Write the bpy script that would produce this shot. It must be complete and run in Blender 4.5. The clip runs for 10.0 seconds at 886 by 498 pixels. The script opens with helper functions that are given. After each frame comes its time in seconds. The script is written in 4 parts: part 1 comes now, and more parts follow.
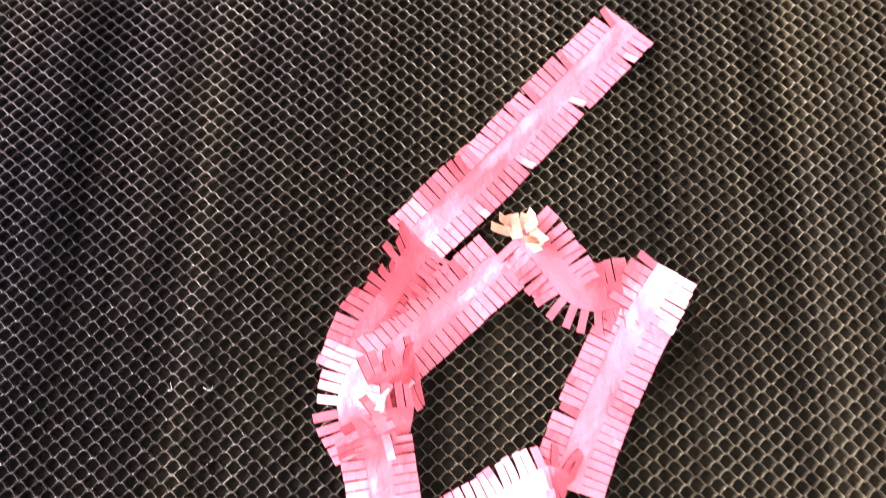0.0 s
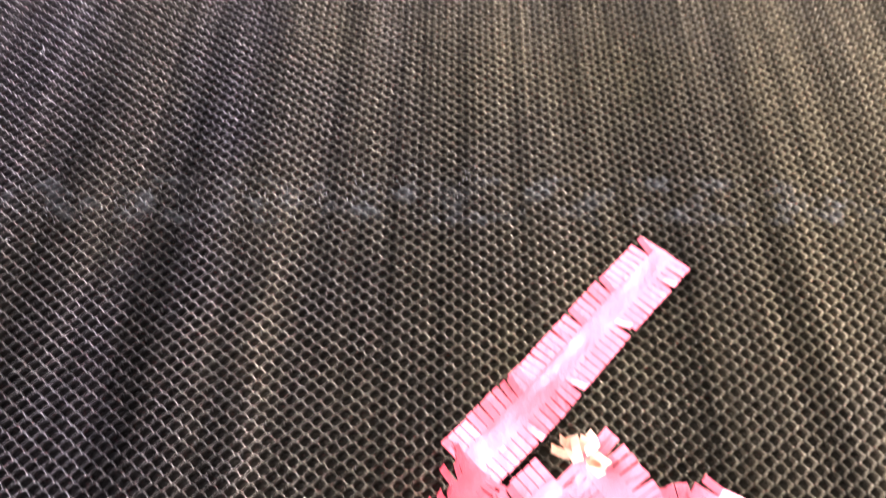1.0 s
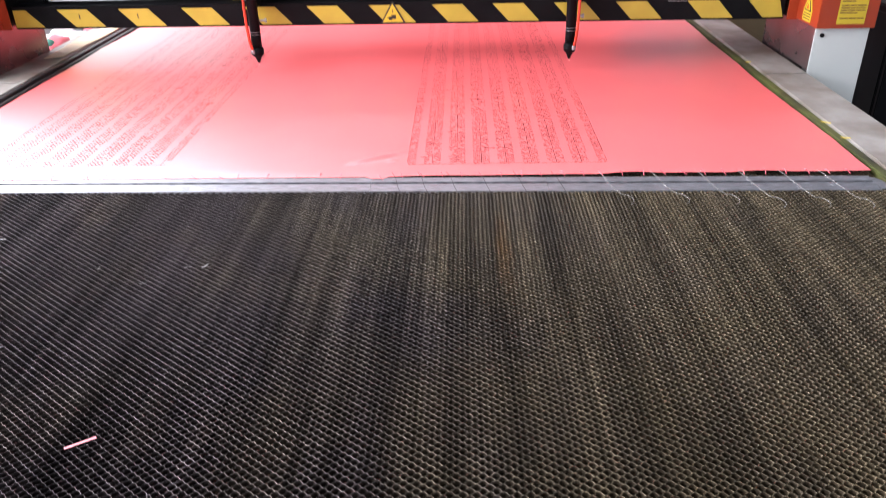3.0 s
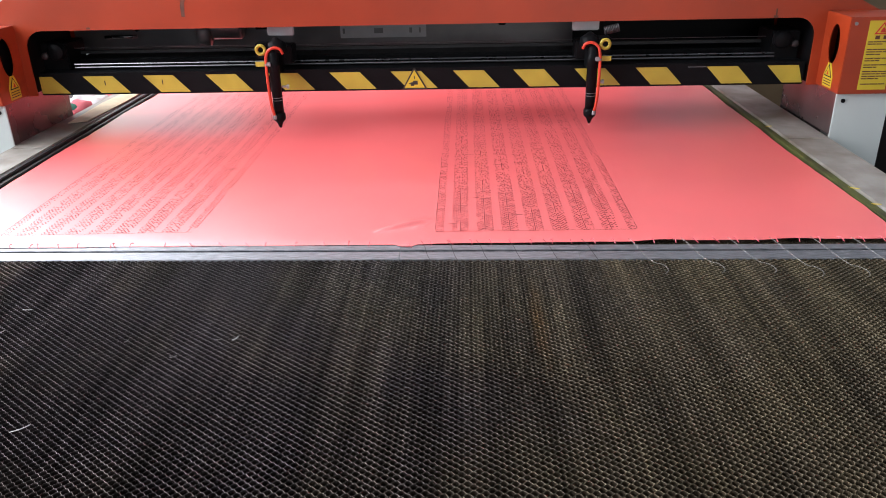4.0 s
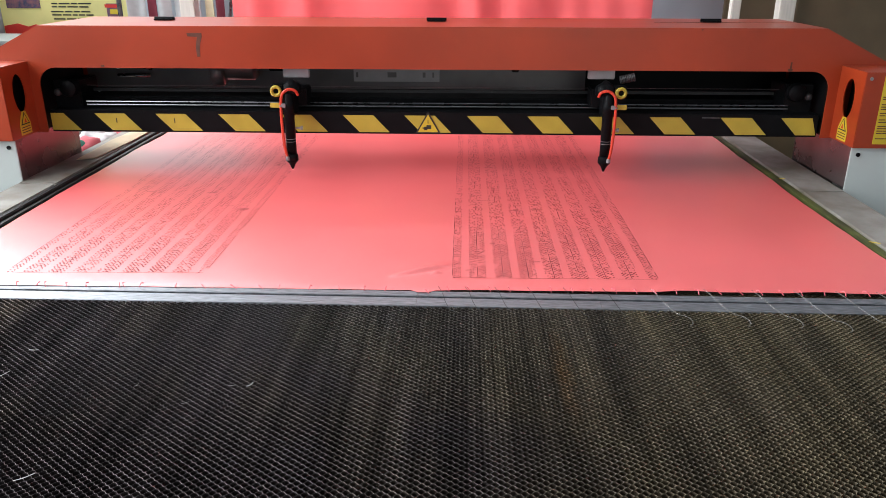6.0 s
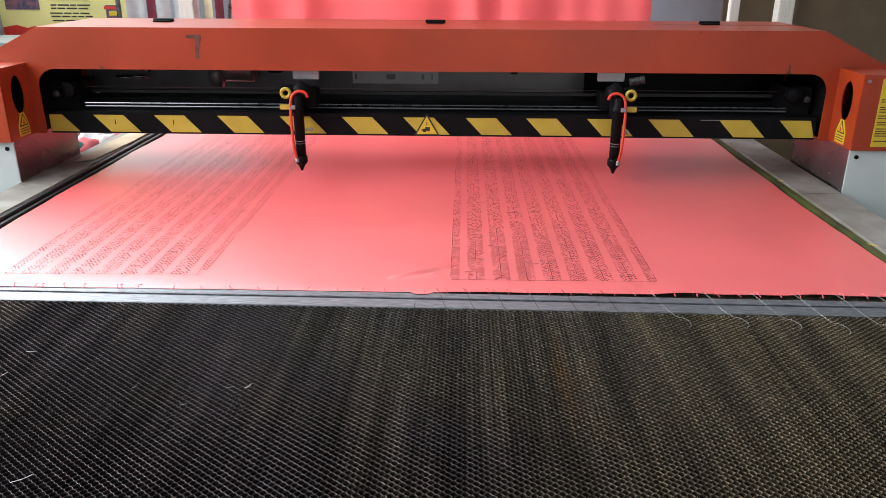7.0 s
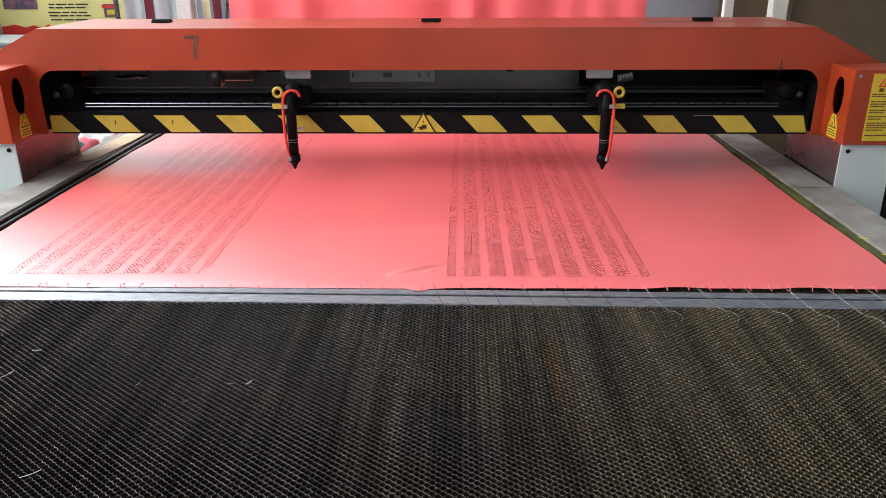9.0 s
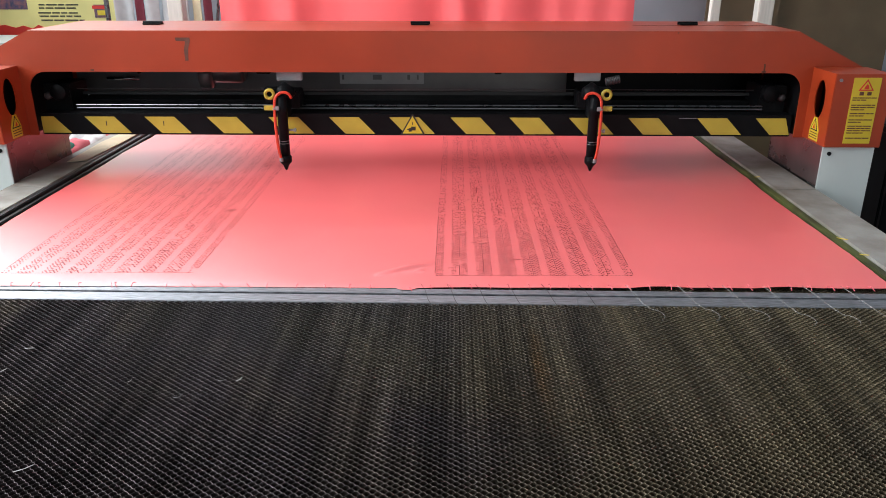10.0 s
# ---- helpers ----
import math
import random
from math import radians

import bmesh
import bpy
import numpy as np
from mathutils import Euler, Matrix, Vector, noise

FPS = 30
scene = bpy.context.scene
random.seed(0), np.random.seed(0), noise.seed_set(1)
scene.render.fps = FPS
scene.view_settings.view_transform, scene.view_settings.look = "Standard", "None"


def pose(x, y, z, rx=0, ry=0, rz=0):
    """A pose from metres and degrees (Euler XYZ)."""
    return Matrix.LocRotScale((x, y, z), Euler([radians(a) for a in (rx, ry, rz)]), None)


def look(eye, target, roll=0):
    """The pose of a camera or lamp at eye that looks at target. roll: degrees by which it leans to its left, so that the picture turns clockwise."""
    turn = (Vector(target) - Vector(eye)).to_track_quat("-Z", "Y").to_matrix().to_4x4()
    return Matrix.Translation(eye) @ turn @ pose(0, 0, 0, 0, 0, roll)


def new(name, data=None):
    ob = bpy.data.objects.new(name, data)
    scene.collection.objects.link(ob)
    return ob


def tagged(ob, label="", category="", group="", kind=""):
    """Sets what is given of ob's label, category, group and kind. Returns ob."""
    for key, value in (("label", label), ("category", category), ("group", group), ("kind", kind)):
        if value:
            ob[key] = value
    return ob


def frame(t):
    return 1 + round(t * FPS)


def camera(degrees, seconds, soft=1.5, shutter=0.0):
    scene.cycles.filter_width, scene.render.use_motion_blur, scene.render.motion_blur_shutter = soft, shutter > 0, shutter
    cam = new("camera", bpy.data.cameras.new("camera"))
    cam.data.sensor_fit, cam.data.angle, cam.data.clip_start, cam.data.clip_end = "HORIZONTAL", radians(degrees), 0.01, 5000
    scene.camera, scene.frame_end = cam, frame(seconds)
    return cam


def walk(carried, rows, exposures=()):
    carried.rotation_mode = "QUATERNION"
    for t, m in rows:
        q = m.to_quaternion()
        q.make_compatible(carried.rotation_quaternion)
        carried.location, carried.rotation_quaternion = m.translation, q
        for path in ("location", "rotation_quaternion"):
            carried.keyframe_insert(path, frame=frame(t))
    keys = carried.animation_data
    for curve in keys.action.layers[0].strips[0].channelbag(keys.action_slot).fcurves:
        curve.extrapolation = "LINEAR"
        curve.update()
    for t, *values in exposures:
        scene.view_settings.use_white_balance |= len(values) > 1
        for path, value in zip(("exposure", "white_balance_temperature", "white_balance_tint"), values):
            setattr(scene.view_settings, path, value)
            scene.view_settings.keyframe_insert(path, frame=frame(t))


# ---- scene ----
cam = camera(60.6, 10.0, soft=0.75, shutter=0.45)
PATH = [
    (0, (0.111, 0.087, 1.319), (0.057, 0.625, -0.606), -4.9),
    (0.5, (0.092, 0.085, 1.315), (0.056, 0.85, -0.533), -2.1),
    (1, (0.072, 0.083, 1.324), (0.034, 1.153, -0.365), -1.4),
    (1.5, (0.053, 0.089, 1.336), (0.017, 1.394, -0.179), -1.4),
    (2, (0.039, 0.096, 1.35), (0.005, 1.586, 0.017), -2.1),
    (2.5, (0.015, 0.102, 1.358), (-0.016, 1.765, 0.246), -1.8),
    (3, (-0.011, 0.101, 1.369), (-0.066, 1.86, 0.419), -1.2),
    (4.5, (-0.07, 0.141, 1.383), (-0.138, 1.977, 0.592), -1.3),
    (5, (-0.084, 0.147, 1.381), (-0.15, 1.998, 0.628), -0.9),
    (5.5, (-0.094, 0.151, 1.376), (-0.152, 2.015, 0.651), -0.1),
    (7, (-0.093, 0.151, 1.375), (-0.143, 2.021, 0.667), 0.2),
    (7.5, (-0.095, 0.148, 1.379), (-0.138, 2.012, 0.654), 0.1),
    (8, (-0.094, 0.146, 1.384), (-0.142, 2.008, 0.655), -0.1),
    (8.5, (-0.092, 0.14, 1.389), (-0.142, 2.003, 0.664), -0.3),
    (9, (-0.086, 0.131, 1.387), (-0.136, 1.996, 0.666), -0.3),
    (9.5, (-0.08, 0.12, 1.387), (-0.12, 1.984, 0.663), -0.0),
    (10, (-0.079, 0.109, 1.393), (-0.106, 1.976, 0.675), 0.0),
]
EXPOSURES = [(0, 1.72, 6500, 24), (0.5, 1.75, 6500, 24), (1, 2.15, 6500, 24), (2, 2.6, 6500, 24), (2.5, 1.80, 6500, 24), (2.7, 1.3, 6500, 23), (2.9, 0.88, 6500, 21), (3.2, 0.58, 6500, 20), (3.7, 0.32, 6500, 16), (4.3, -0.02, 6500, 13), (4.7, -0.12, 6500, 10), (5.3, -0.04, 6500, 10), (10, -0.04, 6500, 10)]
walk(cam, [(t, look(e, g, r)) for t, e, g, r in PATH], EXPOSURES)

# ---- world, windows and lamps ----
world = bpy.data.worlds.new("world")
scene.world = world
world.use_nodes = True
sky = world.node_tree.nodes.new("ShaderNodeTexSky")
sky.sky_type, sky.sun_disc, sky.sun_elevation, sky.sun_rotation = "NISHITA", False, radians(38), radians(-70)
world.node_tree.nodes["Background"].inputs["Strength"].default_value = 0.12
world.node_tree.links.new(sky.outputs[0], world.node_tree.nodes["Background"].inputs["Color"])


def window_lamp(name, m, wide, high, watts, colour):
    data = bpy.data.lights.new(name, "AREA")
    data.shape, data.size, data.size_y, data.energy, data.color = "RECTANGLE", wide, high, watts, colour
    ob = new(name, data)
    ob.matrix_world = m
    return ob


window_lamp("window_light", look((-2.38, 1.52, 2.32), (0.0, 1.5, 0.95)), 4.4, 2.1, 212, (0.93, 0.97, 1.0))
window_lamp("rear_window_light", look((-1.2, 5.15, 3.15), (-0.6, 1.0, 1.3)), 3.6, 1.85, 80, (0.93, 0.97, 1.0))
# added fill that brightens the poster; the recess window is made up for it
window_lamp("recess_fill_light", look((-3.06, 4.5, 2.2), (-1.9, 4.9, 1.2)), 0.9, 1.5, 22, (0.93, 0.97, 1.0))
# weak fill added from behind the camera to lift the machine's front
window_lamp("front_fill_light", look((0.6, -2.9, 1.6), (0.0, 1.5, 0.9)), 2.6, 2.2, 19, (1.0, 0.97, 0.93))


# ---- materials ----
def material(name, colour, rough=0.5, metal=0.0, spread=0.12, scale=30.0, bump=0.1, fine=400.0, stretch=(1, 1, 1), tint=None, spec=0.5, sheen=0.0, piece=0.0, placed=False):
    """placed: the grain follows the place in the world, so that alike pieces differ."""
    mat = bpy.data.materials.new(name)
    mat.use_nodes = True
    nt = mat.node_tree
    b = nt.nodes["Principled BSDF"]
    where = nt.nodes.new("ShaderNodeNewGeometry").outputs["Position"] if placed else nt.nodes.new("ShaderNodeTexCoord").outputs["Object"]
    mapping = nt.nodes.new("ShaderNodeMapping")
    mapping.inputs["Scale"].default_value = stretch
    nt.links.new(where, mapping.inputs["Vector"])
    big = nt.nodes.new("ShaderNodeTexNoise")
    big.inputs["Scale"].default_value, big.inputs["Detail"].default_value = scale, 5
    small = nt.nodes.new("ShaderNodeTexNoise")
    small.inputs["Scale"].default_value, small.inputs["Detail"].default_value = fine, 3
    nt.links.new(mapping.outputs[0], big.inputs["Vector"])
    nt.links.new(where, small.inputs["Vector"])
    ramp = nt.nodes.new("ShaderNodeValToRGB")
    low = [c * (1 - spread) for c in colour] if tint is None else tint
    ramp.color_ramp.elements[0].color, ramp.color_ramp.elements[1].color = (*low, 1), (*[min(1, c * (1 + spread)) for c in colour], 1)
    ramp.color_ramp.elements[0].position, ramp.color_ramp.elements[1].position = 0.32, 0.68
    nt.links.new(big.outputs["Fac"], ramp.inputs["Fac"])
    grain = nt.nodes.new("ShaderNodeMix")
    grain.data_type, grain.blend_type = "RGBA", "MULTIPLY"
    grain.inputs["Factor"].default_value = spread
    nt.links.new(ramp.outputs["Color"], grain.inputs["A"])
    nt.links.new(small.outputs["Color"], grain.inputs["B"])
    out = grain.outputs["Result"]
    if piece:
        info = nt.nodes.new("ShaderNodeObjectInfo")
        hsv = nt.nodes.new("ShaderNodeHueSaturation")
        span = nt.nodes.new("ShaderNodeMapRange")
        span.inputs["To Min"].default_value, span.inputs["To Max"].default_value = 1 - piece, 1 + piece
        nt.links.new(info.outputs["Random"], span.inputs["Value"])
        nt.links.new(span.outputs[0], hsv.inputs["Value"])
        nt.links.new(out, hsv.inputs["Color"])
        out = hsv.outputs["Color"]
    nt.links.new(out, b.inputs["Base Color"])
    rr = nt.nodes.new("ShaderNodeMapRange")
    rr.inputs["To Min"].default_value, rr.inputs["To Max"].default_value = max(0.02, rough - 0.08), min(1, rough + 0.08)
    nt.links.new(big.outputs["Fac"], rr.inputs["Value"])
    nt.links.new(rr.outputs[0], b.inputs["Roughness"])
    b.inputs["Metallic"].default_value, b.inputs["Specular IOR Level"].default_value = metal, spec
    if sheen:
        b.inputs["Sheen Weight"].default_value, b.inputs["Sheen Roughness"].default_value = sheen, 0.4
    if bump:
        bp = nt.nodes.new("ShaderNodeBump")
        bp.inputs["Strength"].default_value, bp.inputs["Distance"].default_value = bump, 0.001
        nt.links.new(small.outputs["Fac"], bp.inputs["Height"])
        nt.links.new(bp.outputs[0], b.inputs["Normal"])
    return mat


ORANGE = material("orange powder-coated steel", (0.345, 0.040, 0.0085), 0.38, 0, 0.12, 6, 0.03, 900)
ORANGE.node_tree.nodes["Principled BSDF"].inputs["Coat Weight"].default_value = 0.22
ORANGE.node_tree.nodes["Principled BSDF"].inputs["Coat Roughness"].default_value = 0.32


def honeycomb_metal(name, dim, stained, rough, metal=0.25):
    """Dark metal with long streaks of soot; brownish residue and painted-in light both increase across the table."""
    mat = bpy.data.materials.new(name)
    mat.use_nodes = True
    nt = mat.node_tree
    b = nt.nodes["Principled BSDF"]
    co = nt.nodes.new("ShaderNodeNewGeometry")
    sep = nt.nodes.new("ShaderNodeSeparateXYZ")
    nt.links.new(co.outputs["Position"], sep.inputs[0])
    # painted fall of light, mixed with the residue: dimmer left, brighter right
    across = nt.nodes.new("ShaderNodeMapRange")
    across.inputs["From Min"].default_value, across.inputs["From Max"].default_value = -0.30, 0.36
    nt.links.new(sep.outputs["X"], across.inputs["Value"])

    def streaks(scale, stretch, lo, hi):
        mp = nt.nodes.new("ShaderNodeMapping")
        mp.inputs["Scale"].default_value = stretch
        nz = nt.nodes.new("ShaderNodeTexNoise")
        nz.inputs["Scale"].default_value, nz.inputs["Detail"].default_value = scale, 4
        rg = nt.nodes.new("ShaderNodeMapRange")
        rg.inputs["From Min"].default_value, rg.inputs["From Max"].default_value = 0.3, 0.7
        rg.inputs["To Min"].default_value, rg.inputs["To Max"].default_value = lo, hi
        nt.links.new(co.outputs["Position"], mp.inputs["Vector"])
        nt.links.new(mp.outputs[0], nz.inputs["Vector"])
        nt.links.new(nz.outputs["Fac"], rg.inputs["Value"])
        return rg.outputs[0]

    def maths(kind, p, q):
        m = nt.nodes.new("ShaderNodeMath")
        m.operation = kind
        nt.links.new(p, m.inputs[0])
        nt.links.new(q, m.inputs[1])
        return m.outputs[0]
    patch = maths("ADD", streaks(7.0, (1.0, 0.12, 1.0), -0.20, 0.20), streaks(9.0, (1.0, 0.55, 1.0), -0.22, 0.30))
    mix = nt.nodes.new("ShaderNodeMix")
    mix.data_type = "RGBA"
    mix.inputs["A"].default_value, mix.inputs["B"].default_value = (*dim, 1), (*stained, 1)
    nt.links.new(maths("ADD", across.outputs[0], patch), mix.inputs["Factor"])
    dark = maths("MULTIPLY", maths("MULTIPLY", streaks(26.0, (1.0, 0.05, 1.0), 0.55, 1.45), streaks(95.0, (1.0, 0.02, 1.0), 0.6, 1.4)), streaks(140.0, (1.0, 1.0, 1.0), 0.75, 1.25))
    tone = nt.nodes.new("ShaderNodeMix")
    tone.data_type, tone.blend_type = "RGBA", "MULTIPLY"
    tone.inputs["Factor"].default_value = 1.0
    nt.links.new(mix.outputs["Result"], tone.inputs["A"])
    nt.links.new(dark, tone.inputs["B"])
    # a faint band of pale dust
    band = nt.nodes.new("ShaderNodeMath")
    band.operation = "COMPARE"
    nt.links.new(sep.outputs["Y"], band.inputs[0])
    band.inputs[1].default_value, band.inputs[2].default_value = 0.43, 0.022
    dusty = nt.nodes.new("ShaderNodeMix")
    dusty.data_type = "RGBA"
    dusty.inputs["B"].default_value = (0.16, 0.165, 0.17, 1)
    nt.links.new(maths("MULTIPLY", band.outputs[0], streaks(38.0, (1.0, 1.6, 1.0), -0.4, 0.45)), dusty.inputs["Factor"])
    nt.links.new(tone.outputs["Result"], dusty.inputs["A"])
    colour = dusty.outputs["Result"]
    # a long rusty stain
    near_to, far_from = nt.nodes.new("ShaderNodeVectorMath"), nt.nodes.new("ShaderNodeVectorMath")
    near_to.operation, far_from.operation = "MULTIPLY", "DISTANCE"
    near_to.inputs[1].default_value, far_from.inputs[1].default_value = (14.0, 1.6, 0.0), (0.65, 1.70, 0.0)
    nt.links.new(co.outputs["Position"], near_to.inputs[0])
    nt.links.new(near_to.outputs[0], far_from.inputs[0])
    fade = nt.nodes.new("ShaderNodeMapRange")
    fade.inputs["From Min"].default_value, fade.inputs["From Max"].default_value = 0.05, 0.24
    fade.inputs["To Min"].default_value, fade.inputs["To Max"].default_value = 0.6, 0.0
    nt.links.new(far_from.outputs["Value"], fade.inputs["Value"])
    rusty = nt.nodes.new("ShaderNodeMix")
    rusty.data_type = "RGBA"
    rusty.inputs["B"].default_value = (stained[0] * 1.5, stained[1] * 0.95, stained[2] * 0.45, 1)
    nt.links.new(maths("MULTIPLY", fade.outputs[0], streaks(60.0, (1.0, 0.4, 1.0), 0.2, 1.0)), rusty.inputs["Factor"])
    nt.links.new(colour, rusty.inputs["A"])
    colour = rusty.outputs["Result"]
    b.inputs["Metallic"].default_value, b.inputs["Roughness"].default_value, b.inputs["Specular IOR Level"].default_value = metal, rough, 0.12
    nt.links.new(colour, b.inputs["Base Color"])
    return mat


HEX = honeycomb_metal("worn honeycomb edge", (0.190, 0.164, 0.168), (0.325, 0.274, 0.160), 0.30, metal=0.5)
# besides soot, wall and tray colours hold the shade inside the cells
SHADED_SOOT = honeycomb_metal("shaded sooty cell wall", (0.0250, 0.0205, 0.0212), (0.064, 0.050, 0.031), 0.34, metal=0.2)
TRAY = honeycomb_metal("shaded sooty tray", (0.0115, 0.0095, 0.0096), (0.033, 0.0265, 0.0150), 0.7, metal=0.0)
CLOTH = material("salmon satin fabric", (0.92, 0.140, 0.145), 0.50, 0, 0.04, 5, 0.12, 1800, spec=0.7)
CLOTH.node_tree.nodes["Principled BSDF"].inputs["Coat Weight"].default_value = 1.0
CLOTH.node_tree.nodes["Principled BSDF"].inputs["Coat IOR"].default_value = 2.15
CLOTH.node_tree.nodes["Principled BSDF"].inputs["Coat Roughness"].default_value = 0.38
DRAPE = material("thin salmon satin", (0.94, 0.145, 0.150), 0.50, 0, 0.04, 5, 0.12, 1800, spec=0.5)
# daylight comes through the hanging cloth
glow_through = DRAPE.node_tree.nodes.new("ShaderNodeBsdfTranslucent")
glow_through.inputs["Color"].default_value = (0.94, 0.145, 0.150, 1)
woven = DRAPE.node_tree.nodes.new("ShaderNodeMixShader")
woven.inputs[0].default_value = 0.25
DRAPE.node_tree.links.new(DRAPE.node_tree.nodes["Principled BSDF"].outputs[0], woven.inputs[1])
DRAPE.node_tree.links.new(glow_through.outputs[0], woven.inputs[2])
DRAPE.node_tree.links.new(woven.outputs[0], DRAPE.node_tree.nodes["Material Output"].inputs["Surface"])
STRIP = material("pink fringe fabric", (0.92, 0.145, 0.185), 0.36, 0, 0.08, 60, 1.0, 230, spec=0.7, piece=0.05, placed=True)
STRIP.node_tree.nodes["Principled BSDF"].inputs["Coat Weight"].default_value = 0.6
STRIP.node_tree.nodes["Principled BSDF"].inputs["Coat Roughness"].default_value = 0.28
STRIP_PALE = material("pale cut end", (0.85, 0.52, 0.36), 0.5, 0, 0.1, 80)
CUT = material("scorched cut", (0.16, 0.017, 0.020), 0.9, 0, 0.25, 60, spec=0.1)
CHAR = material("charred cut edge", (0.055, 0.009, 0.011), 0.95, 0, 0.3, 60, spec=0.05)
ALU = material("brushed aluminium", (0.29, 0.305, 0.33), 0.36, 0.6, 0.1, 14, 0.06, 300, (3, 40, 1), (0.13, 0.14, 0.155))
CHROME = material("ground steel rod", (0.22, 0.22, 0.23), 0.28, 1.0, 0.05, 40, 0.02)
STEEL = material("dull steel rod", (0.22, 0.22, 0.23), 0.35, 0.9, 0.1, 40, 0.02)
PLATE = material("soiled grey steel plate", (0.30, 0.29, 0.27), 0.6, 0.1, 0.25, 12, 0.1, 300, tint=(0.19, 0.165, 0.13))
WHITE = material("pale grey painted steel", (0.55, 0.60, 0.58), 0.4, 0, 0.05, 5, 0.05, 500)
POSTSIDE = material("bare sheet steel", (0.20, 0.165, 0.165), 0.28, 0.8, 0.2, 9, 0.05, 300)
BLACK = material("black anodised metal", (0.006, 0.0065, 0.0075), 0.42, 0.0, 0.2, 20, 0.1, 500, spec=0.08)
RUBBER = material("black rubber", (0.02, 0.02, 0.021), 0.55, 0, 0.2, 30)
GREEN = material("green felt edge", (0.085, 0.10, 0.022), 0.6, 0, 0.4, 25, 0.3, 300, (1, 0.4, 1), (0.022, 0.020, 0.012))
YELLOW = material("hazard yellow film", (0.46, 0.36, 0.042), 0.4, 0, 0.1, 14, 0.05, 400, piece=0.05)
LABEL = material("yellow label film", (0.62, 0.46, 0.03), 0.4, 0, 0.05, 20, 0.02)
RED = material("red print", (0.6, 0.03, 0.02), 0.5, 0, 0.1, 20, 0)
INK = material("dark print", (0.03, 0.025, 0.02), 0.6, 0, 0.1, 20, 0)
SMUDGE = material("dark smudge", (0.12, 0.042, 0.024), 0.6, 0, 0.3, 60, 0)
HOSE = material("red hose", (0.62, 0.05, 0.022), 0.35, 0, 0.08, 40, 0.03)
GREY = material("grey inner plate", (0.060, 0.058, 0.060), 0.5, 0.3, 0.15, 8, 0.05)
PANEL = material("grey sheet steel", (0.15, 0.147, 0.15), 0.32, 0.4, 0.3, 6, 0.05)
SILVER = material("silver name plate", (0.30, 0.30, 0.31), 0.4, 0.5, 0.1, 20, 0.05)
WALL = material("pale plaster", (0.41, 0.45, 0.50), 0.85, 0, 0.06, 2.5, 0.3, 120)
FLOOR = material("worn concrete", (0.2, 0.19, 0.18), 0.75, 0, 0.2, 3, 0.3, 90)
CEIL = material("white ceiling board", (0.75, 0.75, 0.73), 0.85, 0, 0.05, 3, 0.1)
BOARD = material("brown hardboard", (0.17, 0.125, 0.07), 0.7, 0, 0.15, 4, 0.1, 200)
TIMBER = material("whitewashed post", (0.62, 0.58, 0.52), 0.6, 0, 0.1, 10, 0.1, 200, (8, 8, 1))
PAPER = material("yellow poster paper", (0.74, 0.66, 0.26), 0.55, 0, 0.06, 5, 0.02)
PRINT = material("dark colour print", (0.22, 0.09, 0.10), 0.55, 0, 0.5, 40, 0, tint=(0.05, 0.06, 0.14))
CREAM = material("cream card", (0.6, 0.5, 0.33), 0.7, 0, 0.15, 15)
TEAL = material("green scrap", (0.02, 0.14, 0.1), 0.8, 0, 0.2, 20)
OFFCUT = material("pale pink offcut", (0.68, 0.23, 0.26), 0.6, 0, 0.1, 60)
PINKSCRAP = material("pink scrap", (0.5, 0.1, 0.12), 0.8, 0, 0.2, 20)
CURTAIN = material("white curtain cloth", (0.5, 0.495, 0.50), 0.85, 0, 0.15, 12, 0.2)
MAROON = material("maroon cloth", (0.2, 0.03, 0.05), 0.85, 0, 0.2, 12)
STRAND = material("pale translucent thread", (0.62, 0.60, 0.56), 0.35, 0, 0.2, 60, 0)
STRAND.node_tree.nodes["Principled BSDF"].inputs["Alpha"].default_value = 0.15
TWINE = material("dark thread", (0.035, 0.03, 0.03), 0.7, 0, 0.2, 60, 0)
LINT = material("white lint", (0.55, 0.53, 0.52), 0.8, 0, 0.1, 60, 0)
EMBER = bpy.data.materials.new("glowing ember")
EMBER.use_nodes = True
EMBER.node_tree.nodes["Principled BSDF"].inputs["Emission Color"].default_value = (1.0, 0.85, 0.7, 1)
EMBER.node_tree.nodes["Principled BSDF"].inputs["Emission Strength"].default_value = 3.0
GLASSY = bpy.data.materials.new("window glass")
GLASSY.use_nodes = True
GLASSY.node_tree.nodes["Principled BSDF"].inputs["Transmission Weight"].default_value = 1.0
GLASSY.node_tree.nodes["Principled BSDF"].inputs["Roughness"].default_value = 0.02


# ---- mesh helpers ----
def mesh_of(bm, name, mat, smooth=False):
    me = bpy.data.meshes.new(name)
    bmesh.ops.recalc_face_normals(bm, faces=bm.faces)
    bm.to_mesh(me)
    bm.free()
    me.materials.append(mat)
    if smooth:
        for p in me.polygons:
            p.use_smooth = True
    return me


def part(name, bm, mat, parent=None, label="", smooth=False):
    ob = new(name, mesh_of(bm, name, mat, smooth))
    if parent is not None:
        ob.parent = parent
    if label:
        ob["label"] = label
    return ob


def raw(name, verts, faces, mat, parent=None, smooth=False):
    me = bpy.data.meshes.new(name)
    me.from_pydata([tuple(v) for v in verts], [], faces)
    me.materials.append(mat)
    if smooth:
        for p in me.polygons:
            p.use_smooth = True
    ob = new(name, me)
    if parent is not None:
        ob.parent = parent
    return ob


